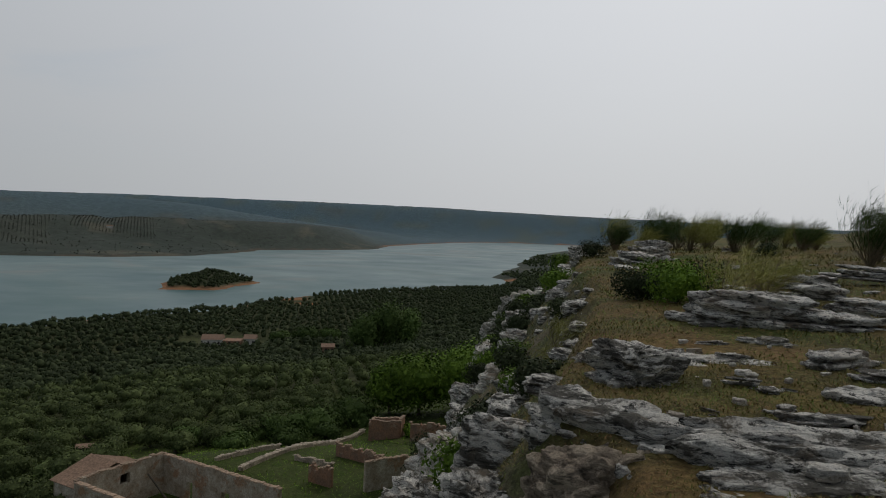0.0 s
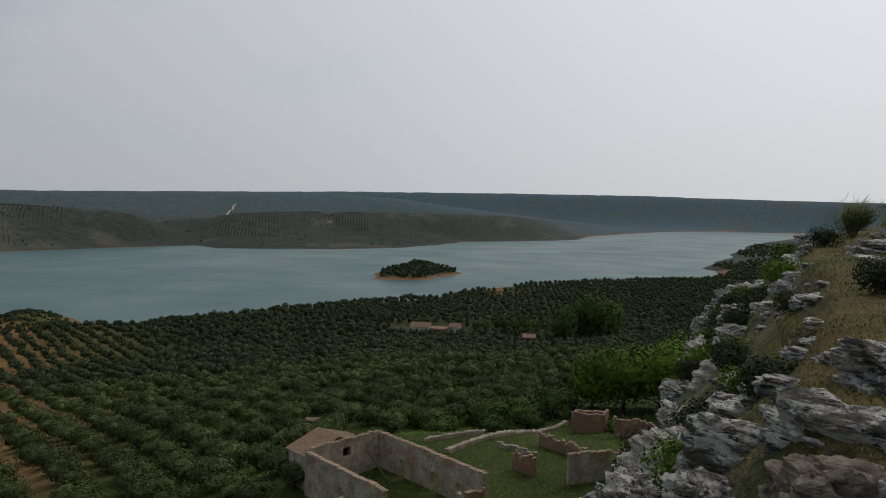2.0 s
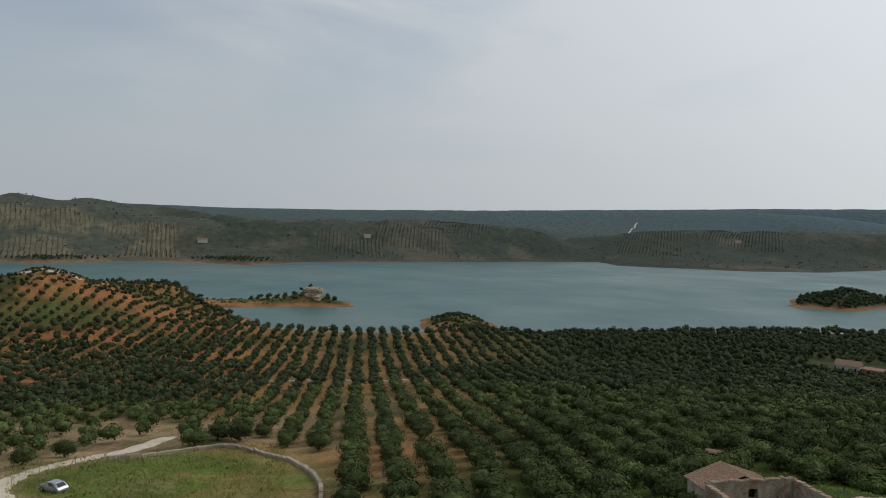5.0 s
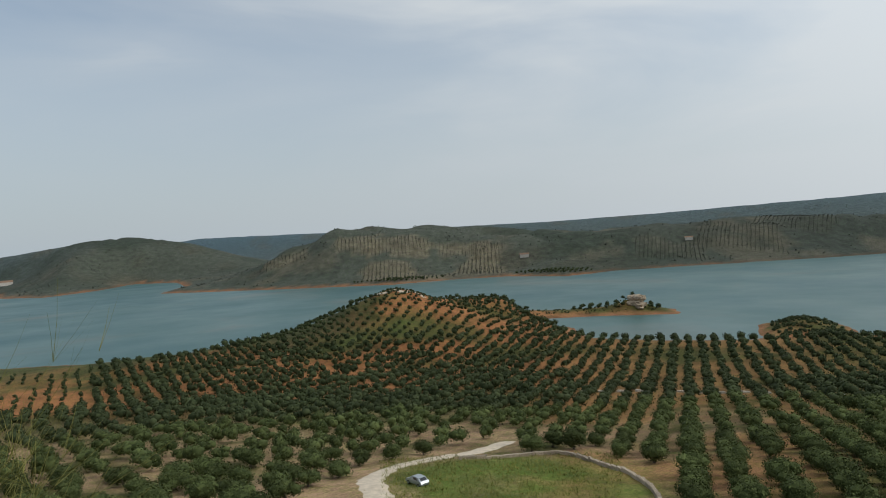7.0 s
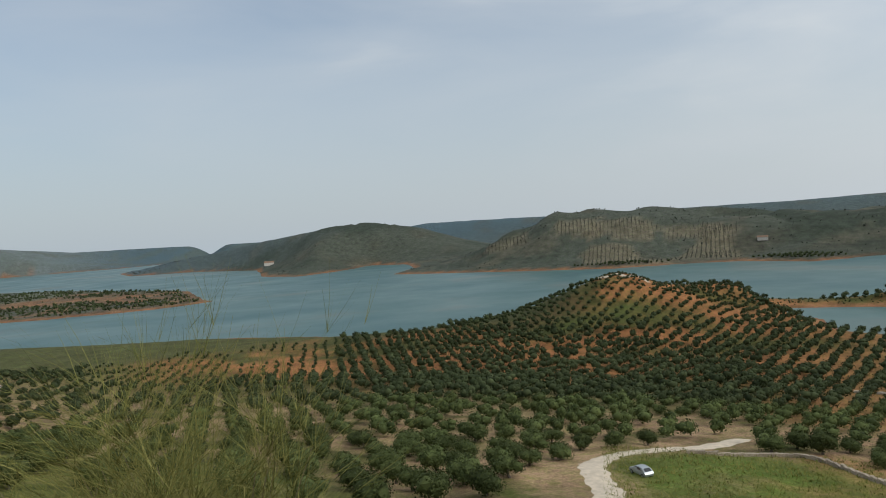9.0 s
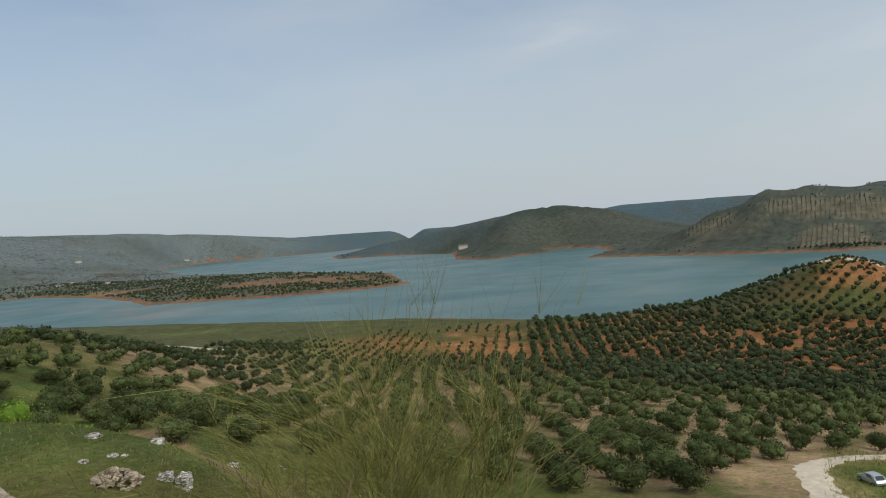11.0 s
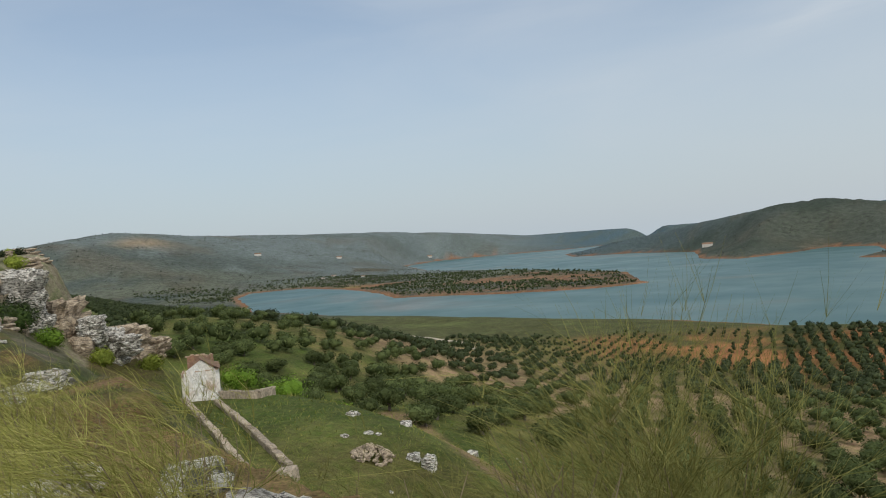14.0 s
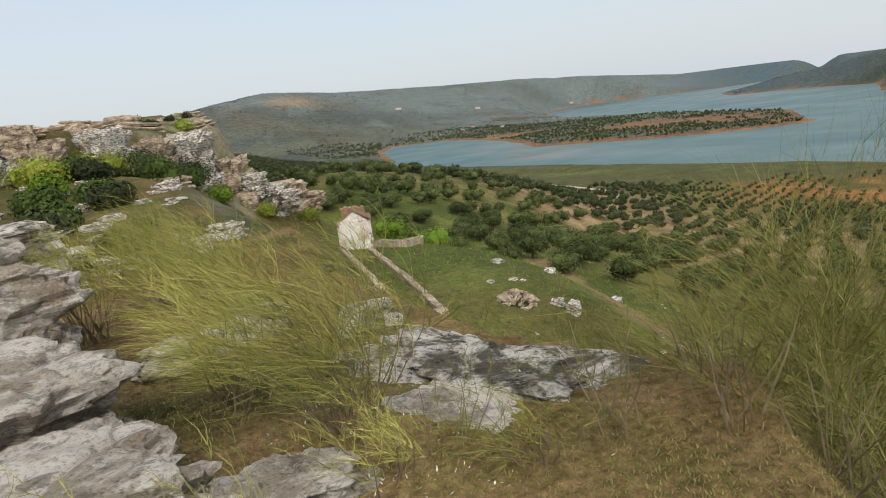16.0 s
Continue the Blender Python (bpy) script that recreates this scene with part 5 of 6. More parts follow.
# ---- the track, the car and the meadow ----
track("dirt_track", TRACK_LINE, 4.4, TRACK, "pale chalky dirt track curving below the meadow")
track("meadow_track", [(-345, -330), (-322, -300), (-305, -255), (-298, -232), (-262, -200)], 5.0, TRACK, "pale track through the lakeside meadow", 0.3)
track("hill_track", [(-1296, 1900), (-1308, 1929), (-1318, 1950), (-1338, 1991), (-1340, 2010), (-1360, 2041), (-1372, 2074)], 4.5, TRACK, "pale track climbing the far hill", 1.0)
parked_car(-105.9, 20.6, 205)
meadow_wall = empty("drystone_wall", -126, 31, 0, 0, "low pale drystone wall round the meadow", "wall")
edge = smooth_line([(-126, 33), (-126, 45), (-122.7, 53.4), (-110, 54.5), (-99, 54.5), (-85.2, 50.5), (-74, 44)], 6)
for k in range(len(edge) - 1):
    a, b = edge[k], edge[k + 1]
    wall_between(meadow_wall, "wall", (a.x + 126, a.y - 31), (b.x + 126, b.y - 31), 0.7, 0.55, 300 + k, COPING, 0.15, coping=k % 2 == 0, base=ground_z((a.x + b.x) / 2, (a.y + b.y) / 2))
for k in range(14):
    x, y = -219 + 61.5 * k / 13, 101 + 57 * k / 13
    off = (x * math.cos(radians(56)) + y * math.sin(radians(56)) - PHASE) % 6.2 - 3.1
    x, y = x - off * math.cos(radians(56)), y - off * math.sin(radians(56))
    rock("check_wall", x, y, ground_z(x, y) + 0.7, 3.4, 0.8, 1.1, 45, 400 + k, "short pale stone check wall between olive rows", PALE_STONE, 3, 0, group="check walls across the grove")
for x, y, w, label in ((-1006, 393, 14, "long white farmhouse on the far shore slope"), (-959, 656, 12, "white farmhouse on the far hillside"), (-667, 1368, 12, "white farmhouse on the far ridge"),
                       (-1824, -592, 26, "white lakeside building on the headland"), (-1225, -1373, 12, "white house on the plain beyond the bay"), (-1226, -1263, 10, "white house on the plain beyond the bay"),
                       (-1150, -1330, 9, "white house on the plain beyond the bay"), (-1281, -1773, 20, "white house on the scrubby hillside"), (-1636, -1797, 18, "white house on the scrubby hillside"),
                       (-2744, -2319, 26, "pale distant farmhouse by the lake arm"), (-698, 2092, 18, "white farmhouse high on the far ridge")):
    far_house(x, y, w, w * 0.6, w * 0.28, math.degrees(math.atan2(y, x)) + 90, label)

# ---- the hut's terrace and the crags ----
stone_hut()
gx, gy = -26.2, -35.6
rock("stone_block", gx, gy, ground_z(gx, gy) + 1.0, 1.5, 1.2, 1.3, 30, 501, "squared pale stone block at the end of the path wall", COPING, 6, 1.0, rough=0.06, category="stone block")
CRAGS = [(-39.6, -83.0, 5.0, 4.0, 5.0), (-36.0, -81.0, 6.0, 5.0, 6.5), (-31.5, -80.5, 5.0, 5.0, 8.0), (-27.0, -78.0, 6.0, 5.0, 9.0), (-21.5, -74.5, 6.5, 5.0, 9.0), (-16.0, -71.5, 6.0, 5.0, 8.5),
         (-10.5, -68.0, 6.5, 5.0, 8.5), (-5.0, -65.0, 6.0, 5.0, 8.5), (-43.5, -84.5, 3.5, 3.0, 2.8), (-33.5, -77.0, 3.0, 2.6, 3.0), (-46.0, -86.5, 2.6, 2.2, 1.9), (-37.5, -77.5, 2.6, 2.4, 2.2), (0.5, -63.0, 6.0, 5.0, 8.0)]
CRAG_AT, CRAG_TOP = [-47, -40, -36.6, -33.5, -29.6, -28, -16, -9, 1], [-6.0, -3.6, -2.4, -0.5, 2.6, 4.3, 5.2, 5.5, 5.6]
for k, (x, y, w_, d_, h_) in enumerate(CRAGS):
    rock("crag", x, y, float(np.interp(x, CRAG_AT, CRAG_TOP)) - 1.1 - 1.3 * math.sin(5 * k) ** 2, w_, d_, h_, 25 + 37 * k % 60, 520 + k, "weathered limestone crag at the plateau's edge", LIMESTONE if k % 2 else CRAG_STONE, 18, 4.0, rough=0.15, group="crags of the far rim")
for k in range(40):
    t = k / 39
    x, y = 4 - 40 * t + rng.gauss(0, 1.0), -60 - 22 * t + rng.gauss(0, 1.2)
    h_ = rng.uniform(1.2, 3.8)
    rock("crag", x, y, min(ground_z(x, y) + h_ * 0.45, float(np.interp(x, CRAG_AT, CRAG_TOP)) - 0.4), rng.uniform(1.3, 3.8), rng.uniform(1.2, 3.0), h_, rng.uniform(0, 90), 1200 + k, "broken tan limestone block in the cliff face", CRAG_STONE, 12, 1.0, rough=0.15, group="crags of the far rim")
def stone_heap(x, y, radius, height, seed):
    """Cleared field stones piled in a low cone."""
    r = random.Random(seed)
    ob = empty("stone_heap", x, y, ground_z(x, y), 0, "low heap of pale cleared field stones on the grass", "stone heap")
    kinds = [rock_mesh("stone", 0.30, 0.25, 0.2, seed + k, CRAG_STONE, 2, 0, 0.2) for k in range(5)]
    for k in range(150):
        t = math.sqrt(r.random())
        a = r.uniform(0, 6.28)
        px, py = radius * t * math.cos(a), radius * t * math.sin(a)
        stone = new("stone", kinds[k % 5])
        stone.parent = ob
        slope = ground_z(x + px, y + py) - ground_z(x, y)
        stone.matrix_basis = pose(px, py, slope + height * (1 - t) * r.uniform(0.75, 1.0) + 0.05, r.uniform(0, 60), r.uniform(0, 60), r.uniform(0, 360)) @ Matrix.Scale(r.uniform(0.6, 1.3), 4)


stone_heap(-34.0, -36.0, 1.5, 1.0, 560)
rock("boulder", -36.5, -33.0, ground_z(-36.5, -33.0) + 0.85, 1.2, 0.9, 1.3, 20, 575, "grey limestone boulder beside the stone heap", LIMESTONE, 14, 0, group="boulders on the slope")
for k in range(34):
    x = rng.uniform(-62, -24)
    y = rng.uniform(-70, -24)
    z, _, below = land(np.array([x]), np.array([y]))
    if below[0] < 7:
        continue
    s = rng.choice((0.3, 0.3, 0.4, 0.5, 0.7, 1.2)) * 0.7
    rock("boulder", x, y, float(z[0]) + s * 0.35, s * 1.5, s * 1.2, s, rng.uniform(0, 360), 600 + k, "loose pale boulder on the grassy slope", LIMESTONE, 5, 0, group="boulders on the slope")
for x, y, s, mat, seed in ((-9.5, -61, 2.2, SPRING, 1), (-15.0, -66, 2.4, SPRING, 2), (-18.0, -68, 2.6, SCRUB, 3), (-22.0, -70.5, 2.6, SCRUB, 4), (-25.5, -75.5, 3.0, SCRUB, 5), (-40.5, -79.0, 1.7, SPRING, 6),
                            (-29.0, -84.0, 1.2, SPRING, 7), (-24.5, -82.0, 1.0, SCRUB, 8), (-44.0, -91.0, 2.2, SCRUB, 9), (-47.0, -97.0, 3.0, SCRUB, 10), (-46.5, -70.5, 2.8, FRESH, 11), (-50.5, -67.0, 3.0, FRESH, 12),
                            (-13.0, -60.0, 1.8, SCRUB, 13), (-3.5, -58.0, 2.0, SCRUB, 14), (-54.0, -62.0, 2.2, FRESH, 15), (-33.2, -75.5, 1.5, SPRING, 16), (-19.5, -66.5, 2.4, OAK, 17), (-23.5, -71.0, 2.2, OAK, 18), (-12.0, -62.5, 2.0, OAK, 19), (-27.5, -73.5, 1.6, FRESH, 20), (-7.0, -45.0, 1.5, OAK, 21), (-9.5, -41.0, 1.3, SCRUB, 22), (-6.0, -36.0, 1.2, OAK, 23), (-4.5, -31.0, 1.0, SCRUB, 24), (-8.5, -52.0, 1.6, FRESH, 25), (-3.5, -26.0, 0.9, OAK, 26), (-5.5, -22.0, 0.8, SCRUB, 27), (-10.5, -48.0, 1.3, OAK, 28), (-3.0, -19.0, 0.8, OAK, 29), (-2.5, -40.0, 1.4, SCRUB, 30)):
    leafy_tree("shrub", x, y, s, s * 0.8, 0.7 * s * 0.5, mat, "bright spring-green shrub among the crags" if mat is SPRING else "dense green shrub below the crags", 700 + seed, 0.13, 2000, "shrub", 9, 0.2)
for k, (x, y, s_) in enumerate([(-31.0, -92.0, 0.9), (-27.0, -96.0, 1.0), (-24.0, -90.0, 0.7), (-19.0, -94.0, 0.8), (-14.0, -92.0, 0.6), (-33.5, -96.0, 1.1), (-22.0, -99.0, 0.8), (-9.0, -90.0, 0.7), (-29.0, -88.5, 0.8)]):
    leafy_tree("shrub", x, y, s_, s_ * 0.7, s_ * 0.3, (SPRING, OAK, SCRUB)[k % 3], "small round shrub on the rocky plateau", 760 + k, 0.11, 700, "shrub", 7, 0.1)
leafy_tree("olive_tree", -14.0, -178.0, 2.6, 2.0, 1.6, OLIVE, "lone olive tree on the plateau's skyline", 731, 0.35, 500, "olive tree")

# ---- the rim by the camera: outcrops ----
OUTCROPS = [
    # x, y, top, width, depth, height, turn, tilt, layers
    (3.0, 4.75, 0.30, 2.7, 0.5, 0.3, -7, (4, 2), 2), (2.35, 4.5, 0.26, 1.7, 0.5, 0.32, -10, (5, 1), 2), (3.5, 4.4, 0.27, 2.2, 0.5, 0.3, -4, (4, 0), 2), (2.55, 4.15, 0.18, 1.9, 0.5, 0.34, -8, (6, 2), 3),
    (3.7, 4.0, 0.20, 1.9, 0.5, 0.3, 2, (4, -2), 2), (1.95, 3.95, 0.12, 1.2, 0.6, 0.45, -16, (5, 3), 3), (2.9, 3.75, 0.12, 2.1, 0.5, 0.32, -5, (5, 1), 3), (2.15, 3.5, 0.04, 1.5, 0.5, 0.34, -10, (4, 2), 2), (3.4, 3.45, 0.08, 1.9, 0.5, 0.3, 0, (4, 0), 2),
    (1.62, 4.5, 0.10, 0.9, 0.6, 0.5, -20, (6, 4), 3), (1.55, 4.1, -0.02, 0.9, 0.6, 0.6, -12, (6, 4), 3), (1.75, 4.85, 0.2, 0.8, 0.4, 0.3, -12, (4, 2), 2),
    (1.42, 5.25, 0.31, 1.45, 0.62, 0.32, -40, (3, 3), 2), (1.12, 5.75, 0.26, 0.85, 0.6, 0.5, -60, (2, 5), 3), (3.15, 7.75, 0.27, 2.3, 0.75, 0.36, -14, (3, 2), 3), (4.3, 7.2, 0.26, 1.2, 0.5, 0.26, -10, (2, 0), 2),
    (2.45, 8.35, 0.27, 1.3, 0.6, 0.36, -20, (2, 3), 2), (5.0, 10.5, 0.82, 2.3, 0.9, 0.6, -10, (3, 3), 4), (5.9, 10.2, 0.62, 1.8, 0.7, 0.4, -6, (2, 0), 3), (4.4, 11.2, 0.80, 1.2, 0.8, 0.6, 20, (0, 4), 3), (7.6, 11.6, 0.72, 2.2, 0.7, 0.4, -4, (2, 2), 3),
    (3.95, 6.25, 0.30, 0.95, 0.45, 0.24, -8, (3, 0), 2), (5.0, 6.4, 0.36, 1.1, 0.5, 0.26, 6, (0, 3), 2), (12.2, 19.2, 1.08, 2.6, 0.9, 0.4, -4, (2, 2), 3), (9.2, 17.2, 0.85, 1.6, 0.6, 0.36, -8, (0, 0), 2), (8.0, 14.6, 0.75, 1.3, 0.5, 0.3, -4, (0, 0), 2),
    (6.4, 13.6, 0.72, 1.4, 0.6, 0.4, -12, (0, 3), 2), (10.0, 33.0, 1.5, 3.0, 1.9, 1.7, 20, (0, 4), 5), (8.4, 30.0, 1.0, 2.2, 1.6, 1.2, 10, (0, 5), 4), (7.2, 26.0, 0.55, 2.2, 1.4, 0.9, 40, (3, 4), 4), (5.6, 24.0, 0.15, 2.2, 1.3, 1.0, 55, (0, 6), 4),
    (4.6, 20.0, 0.08, 2.0, 1.2, 0.8, 50, (0, 5), 4), (3.7, 16.6, 0.05, 1.6, 1.0, 0.7, 50, (0, 5), 3), (3.0, 13.0, -0.02, 1.5, 0.9, 0.6, 48, (2, 5), 3), (2.3, 10.6, 0.0, 1.2, 0.8, 0.6, 45, (0, 5), 3),
    (8.4, 40.0, 0.7, 2.8, 1.8, 1.4, 55, (0, 6), 4), (9.8, 48.0, 0.7, 3.0, 2.0, 1.6, 60, (0, 6), 4), (11.2, 55.0, 0.7, 3.0, 2.0, 1.5, 50, (0, 4), 4),
]
for k, (x, y, top, w_, d_, h_, turn, tilt, layers) in enumerate(OUTCROPS):
    slab("outcrop", x, y, top, w_, d_, h_, turn, 800 + k, "layered grey-white limestone ledge with black lichen", LIMESTONE, layers, tilt, "limestone ledges along the rim")
rock("boulder", 2.0, 6.95, 0.50, 0.82, 0.62, 0.6, 25, 835, "rounded dark-lichened limestone boulder on the turf", LIMESTONE, 26, 2.0, (0, 4), 0.14)
rock("boulder", 1.2, 4.85, 0.1, 0.95, 0.8, 1.5, 15, 836, "tan limestone block under the overhanging ledge", CRAG_STONE, 26, 0.0, (0, -6), 0.1, "boulders below the rim")
rock("boulder", 0.75, 6.7, -0.25, 0.7, 1.0, 0.9, 70, 837, "smooth grey limestone slab leaning off the rim", LIMESTONE, 26, 0.0, (6, 14), 0.08, "boulders below the rim")
RAMP = [(0.95, 8.1, -0.85, 1.0, 1.5, 1.2, 80), (0.1, 7.0, -1.2, 1.1, 1.0, 1.6, 20), (-0.1, 9.4, -2.0, 1.2, 1.3, 1.7, 60), (0.5, 11.2, -1.9, 1.4, 1.2, 1.4, 30), (1.5, 10.4, -1.0, 1.0, 1.2, 1.0, 75), (1.3, 14.0, -2.1, 1.5, 1.4, 1.4, 45),
        (0.1, 13.2, -3.3, 1.5, 1.3, 1.6, 10), (2.3, 16.4, -1.9, 1.4, 1.6, 1.3, 70), (1.2, 18.5, -3.3, 1.8, 1.5, 1.6, 20), (2.6, 22.0, -2.6, 1.9, 1.8, 1.6, 60), (1.8, 25.5, -4.2, 2.2, 1.8, 2.2, 25), (3.6, 27.0, -2.3, 2.0, 2.0, 1.8, 80),
        (3.2, 33.0, -3.8, 2.6, 2.2, 2.4, 40), (4.8, 36.0, -2.5, 2.2, 2.4, 2.2, 75), (4.4, 44.0, -4.2, 3.2, 2.6, 3.2, 30), (6.2, 46.5, -2.4, 2.4, 2.6, 2.4, 70), (6.4, 54.0, -3.6, 3.4, 3.0, 3.0, 50), (0.6, 5.9, -0.55, 0.8, 0.9, 0.9, 35),
        (-0.5, 5.6, -1.5, 1.1, 1.0, 1.5, 55), (-0.9, 11.0, -3.2, 1.2, 1.2, 1.8, 15)]
for k, (x, y, top, w_, d_, h_, turn) in enumerate(RAMP):
    rock("boulder", x, y, top, w_, d_, h_, turn, 840 + k, "tumbled pale limestone boulder on the steep rim", PALE_STONE if k % 3 == 0 else LIMESTONE, 18, 1.0, (0, 8), 0.19, "boulders below the rim")


def rock_kinds(name, count, w, d, h, seed, mat, label, group, strata, cuts=10, rough=0.19):
    out = []
    for k in range(count):
        ob = new(name, slab_mesh(name, w, d, h, seed + k, mat, 2 + k % 2, 40) if name == "ledge" else rock_mesh(name, w, d, h, seed + k, mat, cuts, strata, rough))
        ob.matrix_world = pose(0, 0, -200)
        out.append(tagged(ob, label, "rock", group))
    return out


def strew(kinds, places):
    """Sets rocks at x, y, size; the first of each kind is moved, the others are copies."""
    for n, (x, y, s) in enumerate(places):
        z = ground_z(x, y)
        m = pose(x, y, z + 0.05 * s, rng.uniform(-6, 8), rng.uniform(-8, 6), rng.gauss(-6, 16)) @ Matrix.Diagonal((s * rng.uniform(0.8, 1.3), s * rng.uniform(0.8, 1.2), s * rng.uniform(0.7, 1.2), 1))
        if n < len(kinds):
            kinds[n].matrix_world = m
        else:
            copy_thing(kinds[n % len(kinds)], m)


def ledge_places(count, seed):
    r = random.Random(seed)
    out = []
    while len(out) < count:
        d = 4.5 * (60 / 4.5) ** r.random()
        a = radians(r.uniform(-38, -6))
        x, y = -d * math.sin(a), d * math.cos(a)
        if float(land(np.array([x]), np.array([y]))[2][0]) < -0.2 and fbm(np.array([x / 3.0]), np.array([y / 1.6]), 2, 77)[0] > -0.05:
            out.append((x, y, r.choice((0.12, 0.16, 0.2, 0.3, 0.42, 0.6)) * (0.8 + d * 0.022)))
    return out


def ramp_places(count, seed):
    r = random.Random(seed)
    out = []
    while len(out) < count:
        y = 5 * (58 / 5) ** r.random()
        x = np.interp(y, [3.6, 5.4, 8, 13.2, 30, 55], [0.75, 1.05, 1.6, 3.0, 6.2, 10.6]) - abs(r.gauss(0, 2.0)) - 0.2
        out.append((float(x), y, r.choice((0.3, 0.4, 0.6, 0.9)) * (0.75 + y * 0.02)))
    return out


strew(rock_kinds("ledge", 6, 1.9, 0.9, 0.5, 1000, LIMESTONE, "small grey-white limestone ledge in the turf", "small ledges on the plateau", 2.0, 12), ledge_places(95, 3))


strew(rock_kinds("stone", 5, 0.13, 0.10, 0.08, 1085, PALE_STONE, "loose pale stone on the dry turf", "loose stones on the turf", 0.0, 3, 0.2), [(x, y, 0.45 + 1.5 * s) for x, y, s in ledge_places(90, 31)])


def back_places(count, seed):
    r = random.Random(seed)
    out = []
    while len(out) < count:
        d, a = r.uniform(66, 125), radians(r.uniform(158, 184))
        x, y = -d * math.sin(a), d * math.cos(a)
        if float(land(np.array([x]), np.array([y]))[2][0]) < -0.5:
            out.append((x, y, r.uniform(0.8, 1.9)))
    return out


strew(rock_kinds("ledge", 5, 2.2, 1.3, 0.7, 1040, CRAG_STONE, "pale limestone ledge on the rocky plateau", "ledges of the far plateau", 2.0, 8), back_places(80, 6))
def hollow_places(count, seed):
    r = random.Random(seed)
    out = []
    while len(out) < count:
        d, a = r.uniform(13, 60), radians(r.uniform(158, 182))
        x, y = -d * math.sin(a), d * math.cos(a)
        if float(land(np.array([x]), np.array([y]))[2][0]) < -0.3:
            out.append((x, y, r.uniform(0.35, 0.7) + 0.009 * d))
    return out


strew(rock_kinds("ledge", 5, 2.0, 1.2, 0.8, 1060, LIMESTONE, "grey limestone ledge in the scrubby hollow", "ledges of the hollow", 2.0, 10), hollow_places(46, 8))
strew(rock_kinds("boulder", 6, 1.3, 1.1, 1.0, 1020, LIMESTONE, "tumbled limestone boulder on the steep rim", "boulders below the rim", 0.0, 9), ramp_places(110, 4))
for k, (x, y, s) in enumerate(ramp_places(34, 9)):
    leafy_tree("shrub", x - 0.5, y, 0.35 + 0.015 * y, 0.3 + 0.012 * y, 0.15, SCRUB if k % 2 else FRESH, "low shrub rooted between the boulders", 1100 + k, 0.022 + 0.0016 * y, 1700, "shrub", 8, 0.05)
BACK = [(-2.95, -4.2, 0.05, 2.3, 1.05, 0.7, 103, LIMESTONE, (0, 2)), (-3.3, -3.2, -0.08, 1.2, 0.9, 0.9, 80, PALE_STONE, (0, -6)), (-2.5, -3.75, 0.02, 0.9, 0.5, 0.2, 95, PALE_STONE, (0, 0)), (-3.2, -5.75, 0.04, 1.2, 0.6, 0.5, 60, LIMESTONE, (0, 0)),
        (-0.4, -7.1, 1.0, 1.5, 1.2, 1.0, 10, PALE_STONE, (5, 0)), (-0.3, -5.3, 0.52, 1.4, 1.5, 0.9, 20, PALE_STONE, (0, -4)), (-0.45, -4.0, 0.4, 1.15, 1.5, 0.8, 10, PALE_STONE, (0, -6)), (0.6, -4.6, 0.7, 1.4, 1.6, 1.1, 40, LIMESTONE, (0, 0)),
        (-1.4, -3.65, 0.12, 0.65, 0.55, 0.3, 20, PALE_STONE, (0, -5)), (-2.0, -6.2, 0.16, 1.2, 0.5, 0.45, 15, PALE_STONE, (0, 0)), (-1.0, -12.5, 0.75, 2.6, 1.6, 1.4, 10, LIMESTONE, (0, 0)), (-2.6, -6.6, 0.1, 0.7, 0.5, 0.4, 70, LIMESTONE, (0, 0)),
        (-3.75, -3.9, -0.5, 1.0, 1.0, 0.9, 30, LIMESTONE, (0, -8))]
for k, (x, y, top, w_, d_, h_, turn, mat, tilt) in enumerate(BACK):
    rock("outcrop", x, y, top, w_, d_, h_, turn, 880 + k, "rough pitted limestone outcrop beside the dry grass", mat, 34 if k < 9 else 16, 0.0 if k < 4 else 2.6, tilt, 0.12 if k < 4 else 0.17, "limestone outcrops on the rim")

# ---- shrubs and broom on the rim ----
WIND = (1.25, -0.35)
BROOMS = [(-1.95, -3.95, 0.0, 1.55, 1.1, 30, 1500, 1), (-2.3, -6.7, 0.0, 1.5, 1.2, 30, 1000, 2), (-1.7, -4.9, 0.0, 1.35, 1.2, 26, 1100, 3), (-4.5, -2.45, -1.8, 2.9, 0.5, 30, 2700, 4),
          (-3.6, -4.6, -0.9, 1.7, 0.5, 10, 240, 6), (-3.25, -3.5, -0.5, 1.2, 0.8, 14, 300, 7), (-2.5, -9.0, -0.2, 1.8, 1.2, 36, 1300, 8), (-3.4, -12.0, -0.6, 2.0, 1.1, 36, 1300, 9), (-2.35, -3.0, -0.1, 0.8, 0.9, 14, 200, 10),
          (-4.9, -1.7, -2.4, 1.9, 0.8, 26, 900, 11), (-4.4, -3.9, -1.3, 1.4, 0.7, 16, 420, 12), (-0.95, -2.75, 0.15, 0.75, 1.4, 16, 380, 13), (-3.0, -7.4, -0.2, 1.3, 1.2, 22, 700, 15), (-1.5, -7.8, 0.0, 1.6, 1.2, 26, 800, 16), (-5.3, -3.0, -2.6, 2.2, 0.6, 16, 700, 17),
          (-0.55, -3.55, 0.1, 0.7, 1.5, 14, 300, 18), (-1.75, -3.35, 0.0, 0.75, 1.3, 12, 320, 19), (-3.75, -3.2, -0.7, 1.3, 0.9, 14, 420, 20), (-3.9, -2.3, -0.9, 1.5, 0.9, 16, 520, 21), (-2.9, -8.2, -0.1, 1.4, 1.2, 22, 800, 22), (-4.1, -9.6, -1.0, 1.7, 1.1, 24, 900, 23), (-4.8, -3.4, -2.0, 2.3, 0.5, 18, 900, 24)]
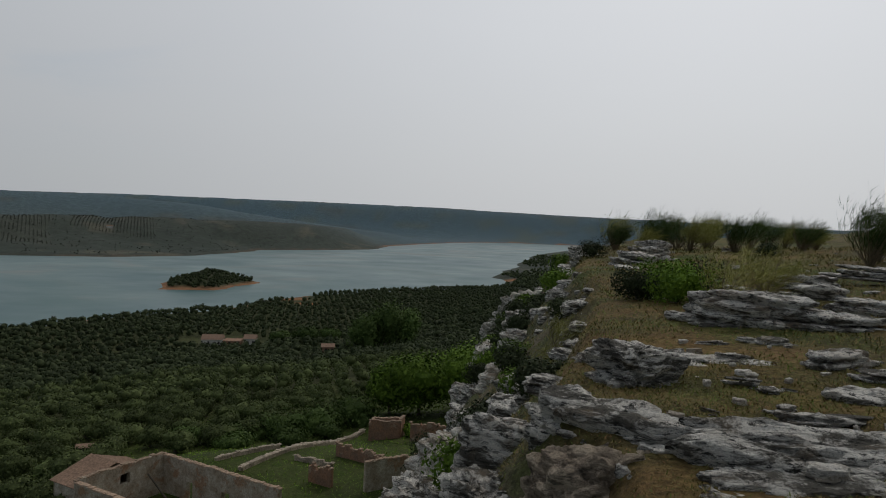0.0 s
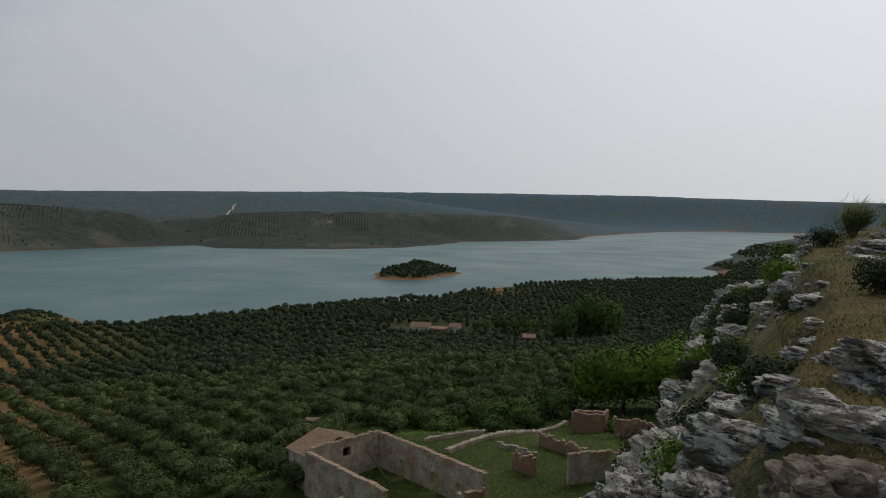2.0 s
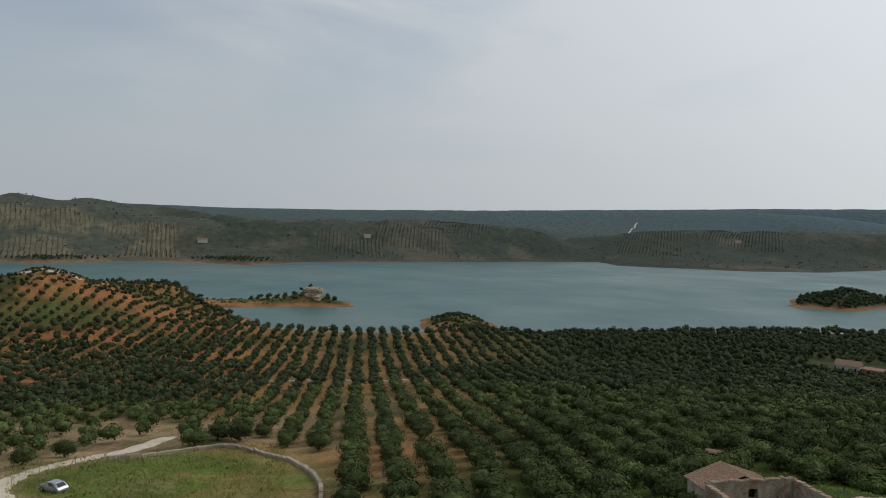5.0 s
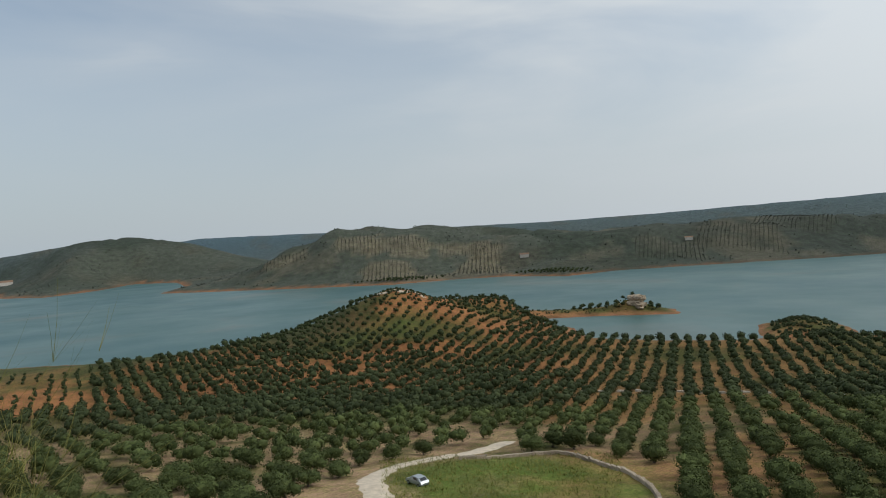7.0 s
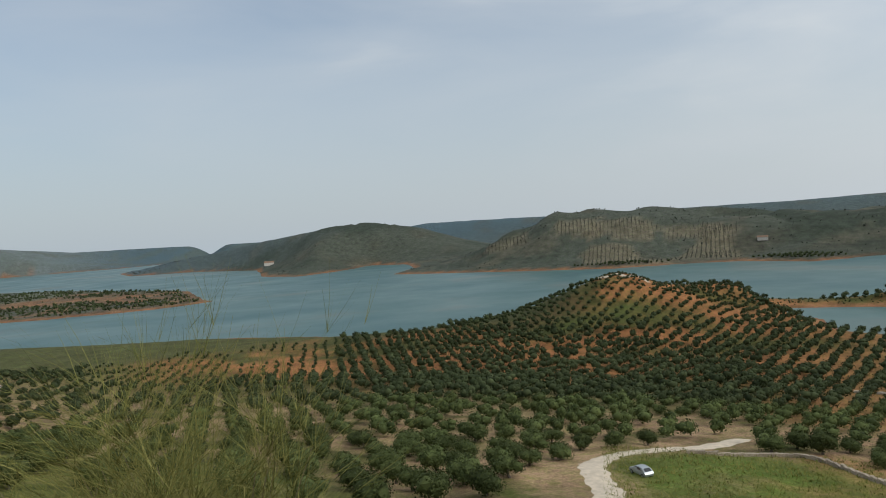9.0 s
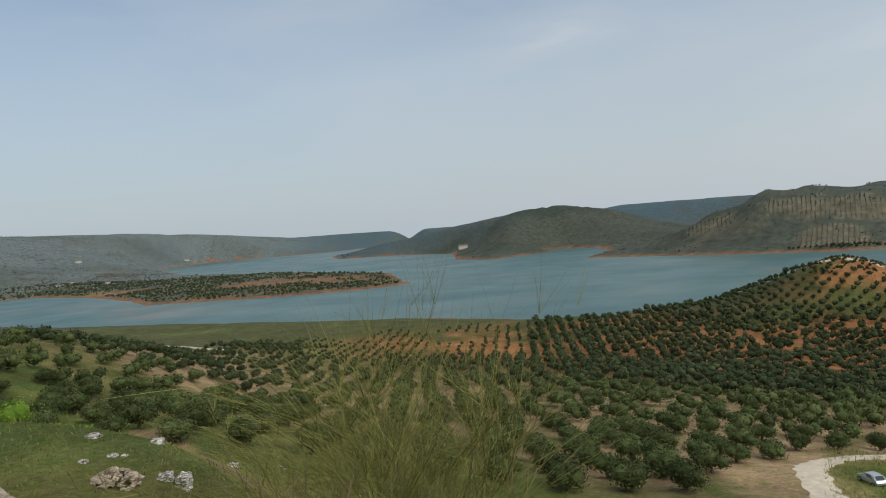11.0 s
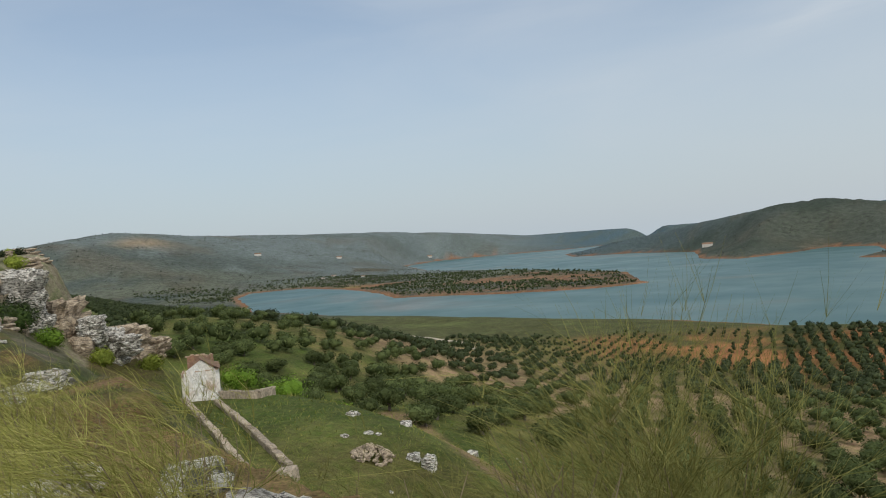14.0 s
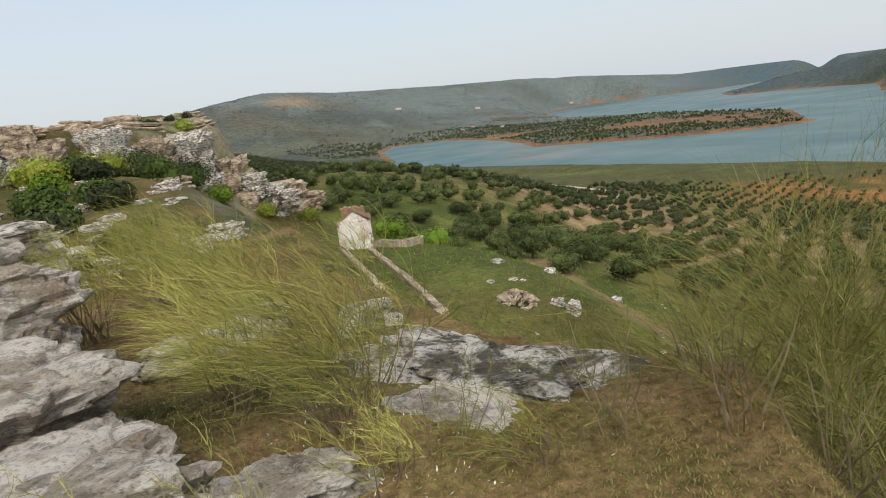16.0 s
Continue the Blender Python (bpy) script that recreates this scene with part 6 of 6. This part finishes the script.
for x, y, z, h, spread, stems, sw, seed in BROOMS:
    dusky = seed in (4, 6, 7, 11, 12, 17, 20, 21, 24)
    broom(x, y, z, h * (0.97 if seed in (4, 17, 24) else 0.8), spread, stems, int(sw * 2.6), 900 + seed, (0.55, -0.15) if seed == 4 else WIND, "wind-blown broom bush with dull olive switches" if dusky else "wind-blown broom bush with thin green switches", 0.0062 if seed == 4 else 0.0052, DUSK if dusky else BROOM)
for k, (x, y, h) in enumerate([(-2.75, -2.85, 0.8), (-3.1, -2.5, 0.9), (-3.35, -2.1, 1.0), (-2.15, -3.35, 0.6), (-3.5, -2.8, 1.0), (-3.0, -5.3, 0.9), (-3.7, -1.9, 1.2)]):
    broom(x, y, ground_z(x, y), h, 0.9, 9, 420, 1300 + k, (0.6, -0.2), "half-dead broom with bare brown stems", 0.0042, DUSK)
for k, (x, y, h) in enumerate([(12.5, 50, 2.2), (14.5, 47, 2.4), (17.0, 50, 2.5), (19.5, 51, 2.3), (21.0, 47, 2.3), (23.5, 50, 2.1), (15.8, 44, 2.0), (18.3, 43, 2.2), (11.5, 46, 1.7), (26.0, 52, 1.9), (16.5, 26.5, 2.2), (18.0, 28.5, 2.4), (20.0, 30.0, 2.3),
                               (13.0, 42, 2.0), (22.5, 43, 1.9), (25, 46, 1.5), (28.0, 53, 1.3), (20.5, 53, 2.4), (12.0, 41.0, 1.5)]):
    broom(x, y, ground_z(x, y), h * 1.15, 1.3, 30, 3800, 930 + k, WIND, "dark leggy broom bush on the plateau", 0.018, OAK if k % 3 else BROOM)
for x, y, s, mat, seed in ((4.7, 13.6, 0.75, FRESH, 1), (5.0, 15.4, 0.8, FRESH, 2), (4.2, 14.5, 0.6, SCRUB, 3), (6.4, 17.5, 0.8, SCRUB, 5), (3.4, 18.4, 0.5, SCRUB, 6), (1.5, 9.5, 0.4, SCRUB, 7), (2.2, 19.5, 0.7, FRESH, 8), (2.9, 30.0, 1.1, SCRUB, 9),
                            (4.0, 39.0, 1.3, SCRUB, 10), (5.4, 50.5, 1.4, SCRUB, 11), (7.9, 36.0, 0.9, SCRUB, 12), (0.2, 16.5, 0.7, SCRUB, 13), (11.9, 14.6, 0.45, FRESH, 14), (17.0, 36.0, 0.7, SCRUB, 15)):
    leafy_tree("shrub", x, y, s, s * 0.8, s * 0.4, mat, "low leafy shrub among the limestone ledges", 960 + seed, 0.028 + 0.014 * s, 2200, "shrub", 9, 0.05)
for k, (x, y, h) in enumerate([(5.1, 12.2, 1.3), (5.9, 12.6, 1.4), (6.3, 13.4, 1.2), (2.2, 12.2, 0.9), (1.8, 11.8, 0.8)]):
    broom(x, y, ground_z(x, y), h, 1.0, 20, 1300, 980 + k, WIND, "grey-stemmed leggy shrub beside a limestone ledge", 0.007)


def turf(count, seed, r0, r1, a0, a1, label, band=(-99, 3.5), mat=None, tall=1.0, fine=1.0):
    """Low growth on the plateau: small leaves and blades lying close to the earth, in patches."""
    r = np.random.default_rng(seed)
    rad = r0 * (r1 / r0) ** r.uniform(0, 1, count)
    a = np.radians(r.uniform(a0, a1, count))
    x, y = -rad * np.sin(a), rad * np.cos(a)
    z, _, below = land(x, y)
    ok = (below > band[0]) & (below < band[1]) & (fbm(x / 0.8, y / 0.8, 4, seed) + r.uniform(-0.3, 0.3, count) > -0.05)
    x, y, z, rad = x[ok], y[ok], z[ok], rad[ok]
    n = len(x)
    t, size = r.uniform(0, 6.28, n), (0.011 + 0.0032 * rad) * r.uniform(0.5, 1.4, n) * fine
    up = r.uniform(0.15, 1.2, n) * tall
    p = np.column_stack([x, y, z + 0.004])
    u = np.column_stack([np.cos(t), np.sin(t), up * 0]) * size[:, None]
    v = np.column_stack([-np.sin(t), np.cos(t), up]) * (size * 1.5)[:, None]
    verts = np.stack([p - u * 0.13, p + u * 0.13, p + v * 0.35 + u * 0.14, p + v * 0.6], 1).reshape(-1, 3)
    ob = bulk_mesh("grass", verts, np.arange(4 * n), np.full(n, 4), mat or GRASS)
    return tagged(ob, label, "grass", kind="stuff")


turf(150000, 5, 2.4, 60, -42, 8, "short dry and green turf between the ledges")
turf(80000, 7, 22, 115, 108, 178, "rough spring grass on the slope below the rim", (6, 75), SLOPE, 1.2)
turf(30000, 9, 60, 128, -8, 34, "thick green grass of the ruined farmyard", (11, 96), FRESH, 0.9)
turf(26000, 8, 84, 136, 62, 82, "rough green grass of the fenced meadow", (40, 140), SLOPE, 1.2)
turf(230000, 6, 1.4, 24, 95, 186, "dry grass and weeds between the outcrops", fine=0.72)
turf(900, 18, 2.6, 5.0, 134, 160, "small white daisies among the weeds", (-99, 1.0), FLOWER, 0.9, 0.8)
turf(70000, 16, 1.8, 14, 100, 180, "low green weeds between the outcrops", (-99, 3.0), WEED, 1.1, 0.6)
turf(45000, 17, 2.4, 40, -42, 8, "low green weeds on the rocky turf", (-99, 3.0), WEED, 0.8)
turf(40000, 15, 2.4, 40, -42, 8, "rust-brown dry moss and stalks on the turf", (-99, 3.0), RUST, 0.5)
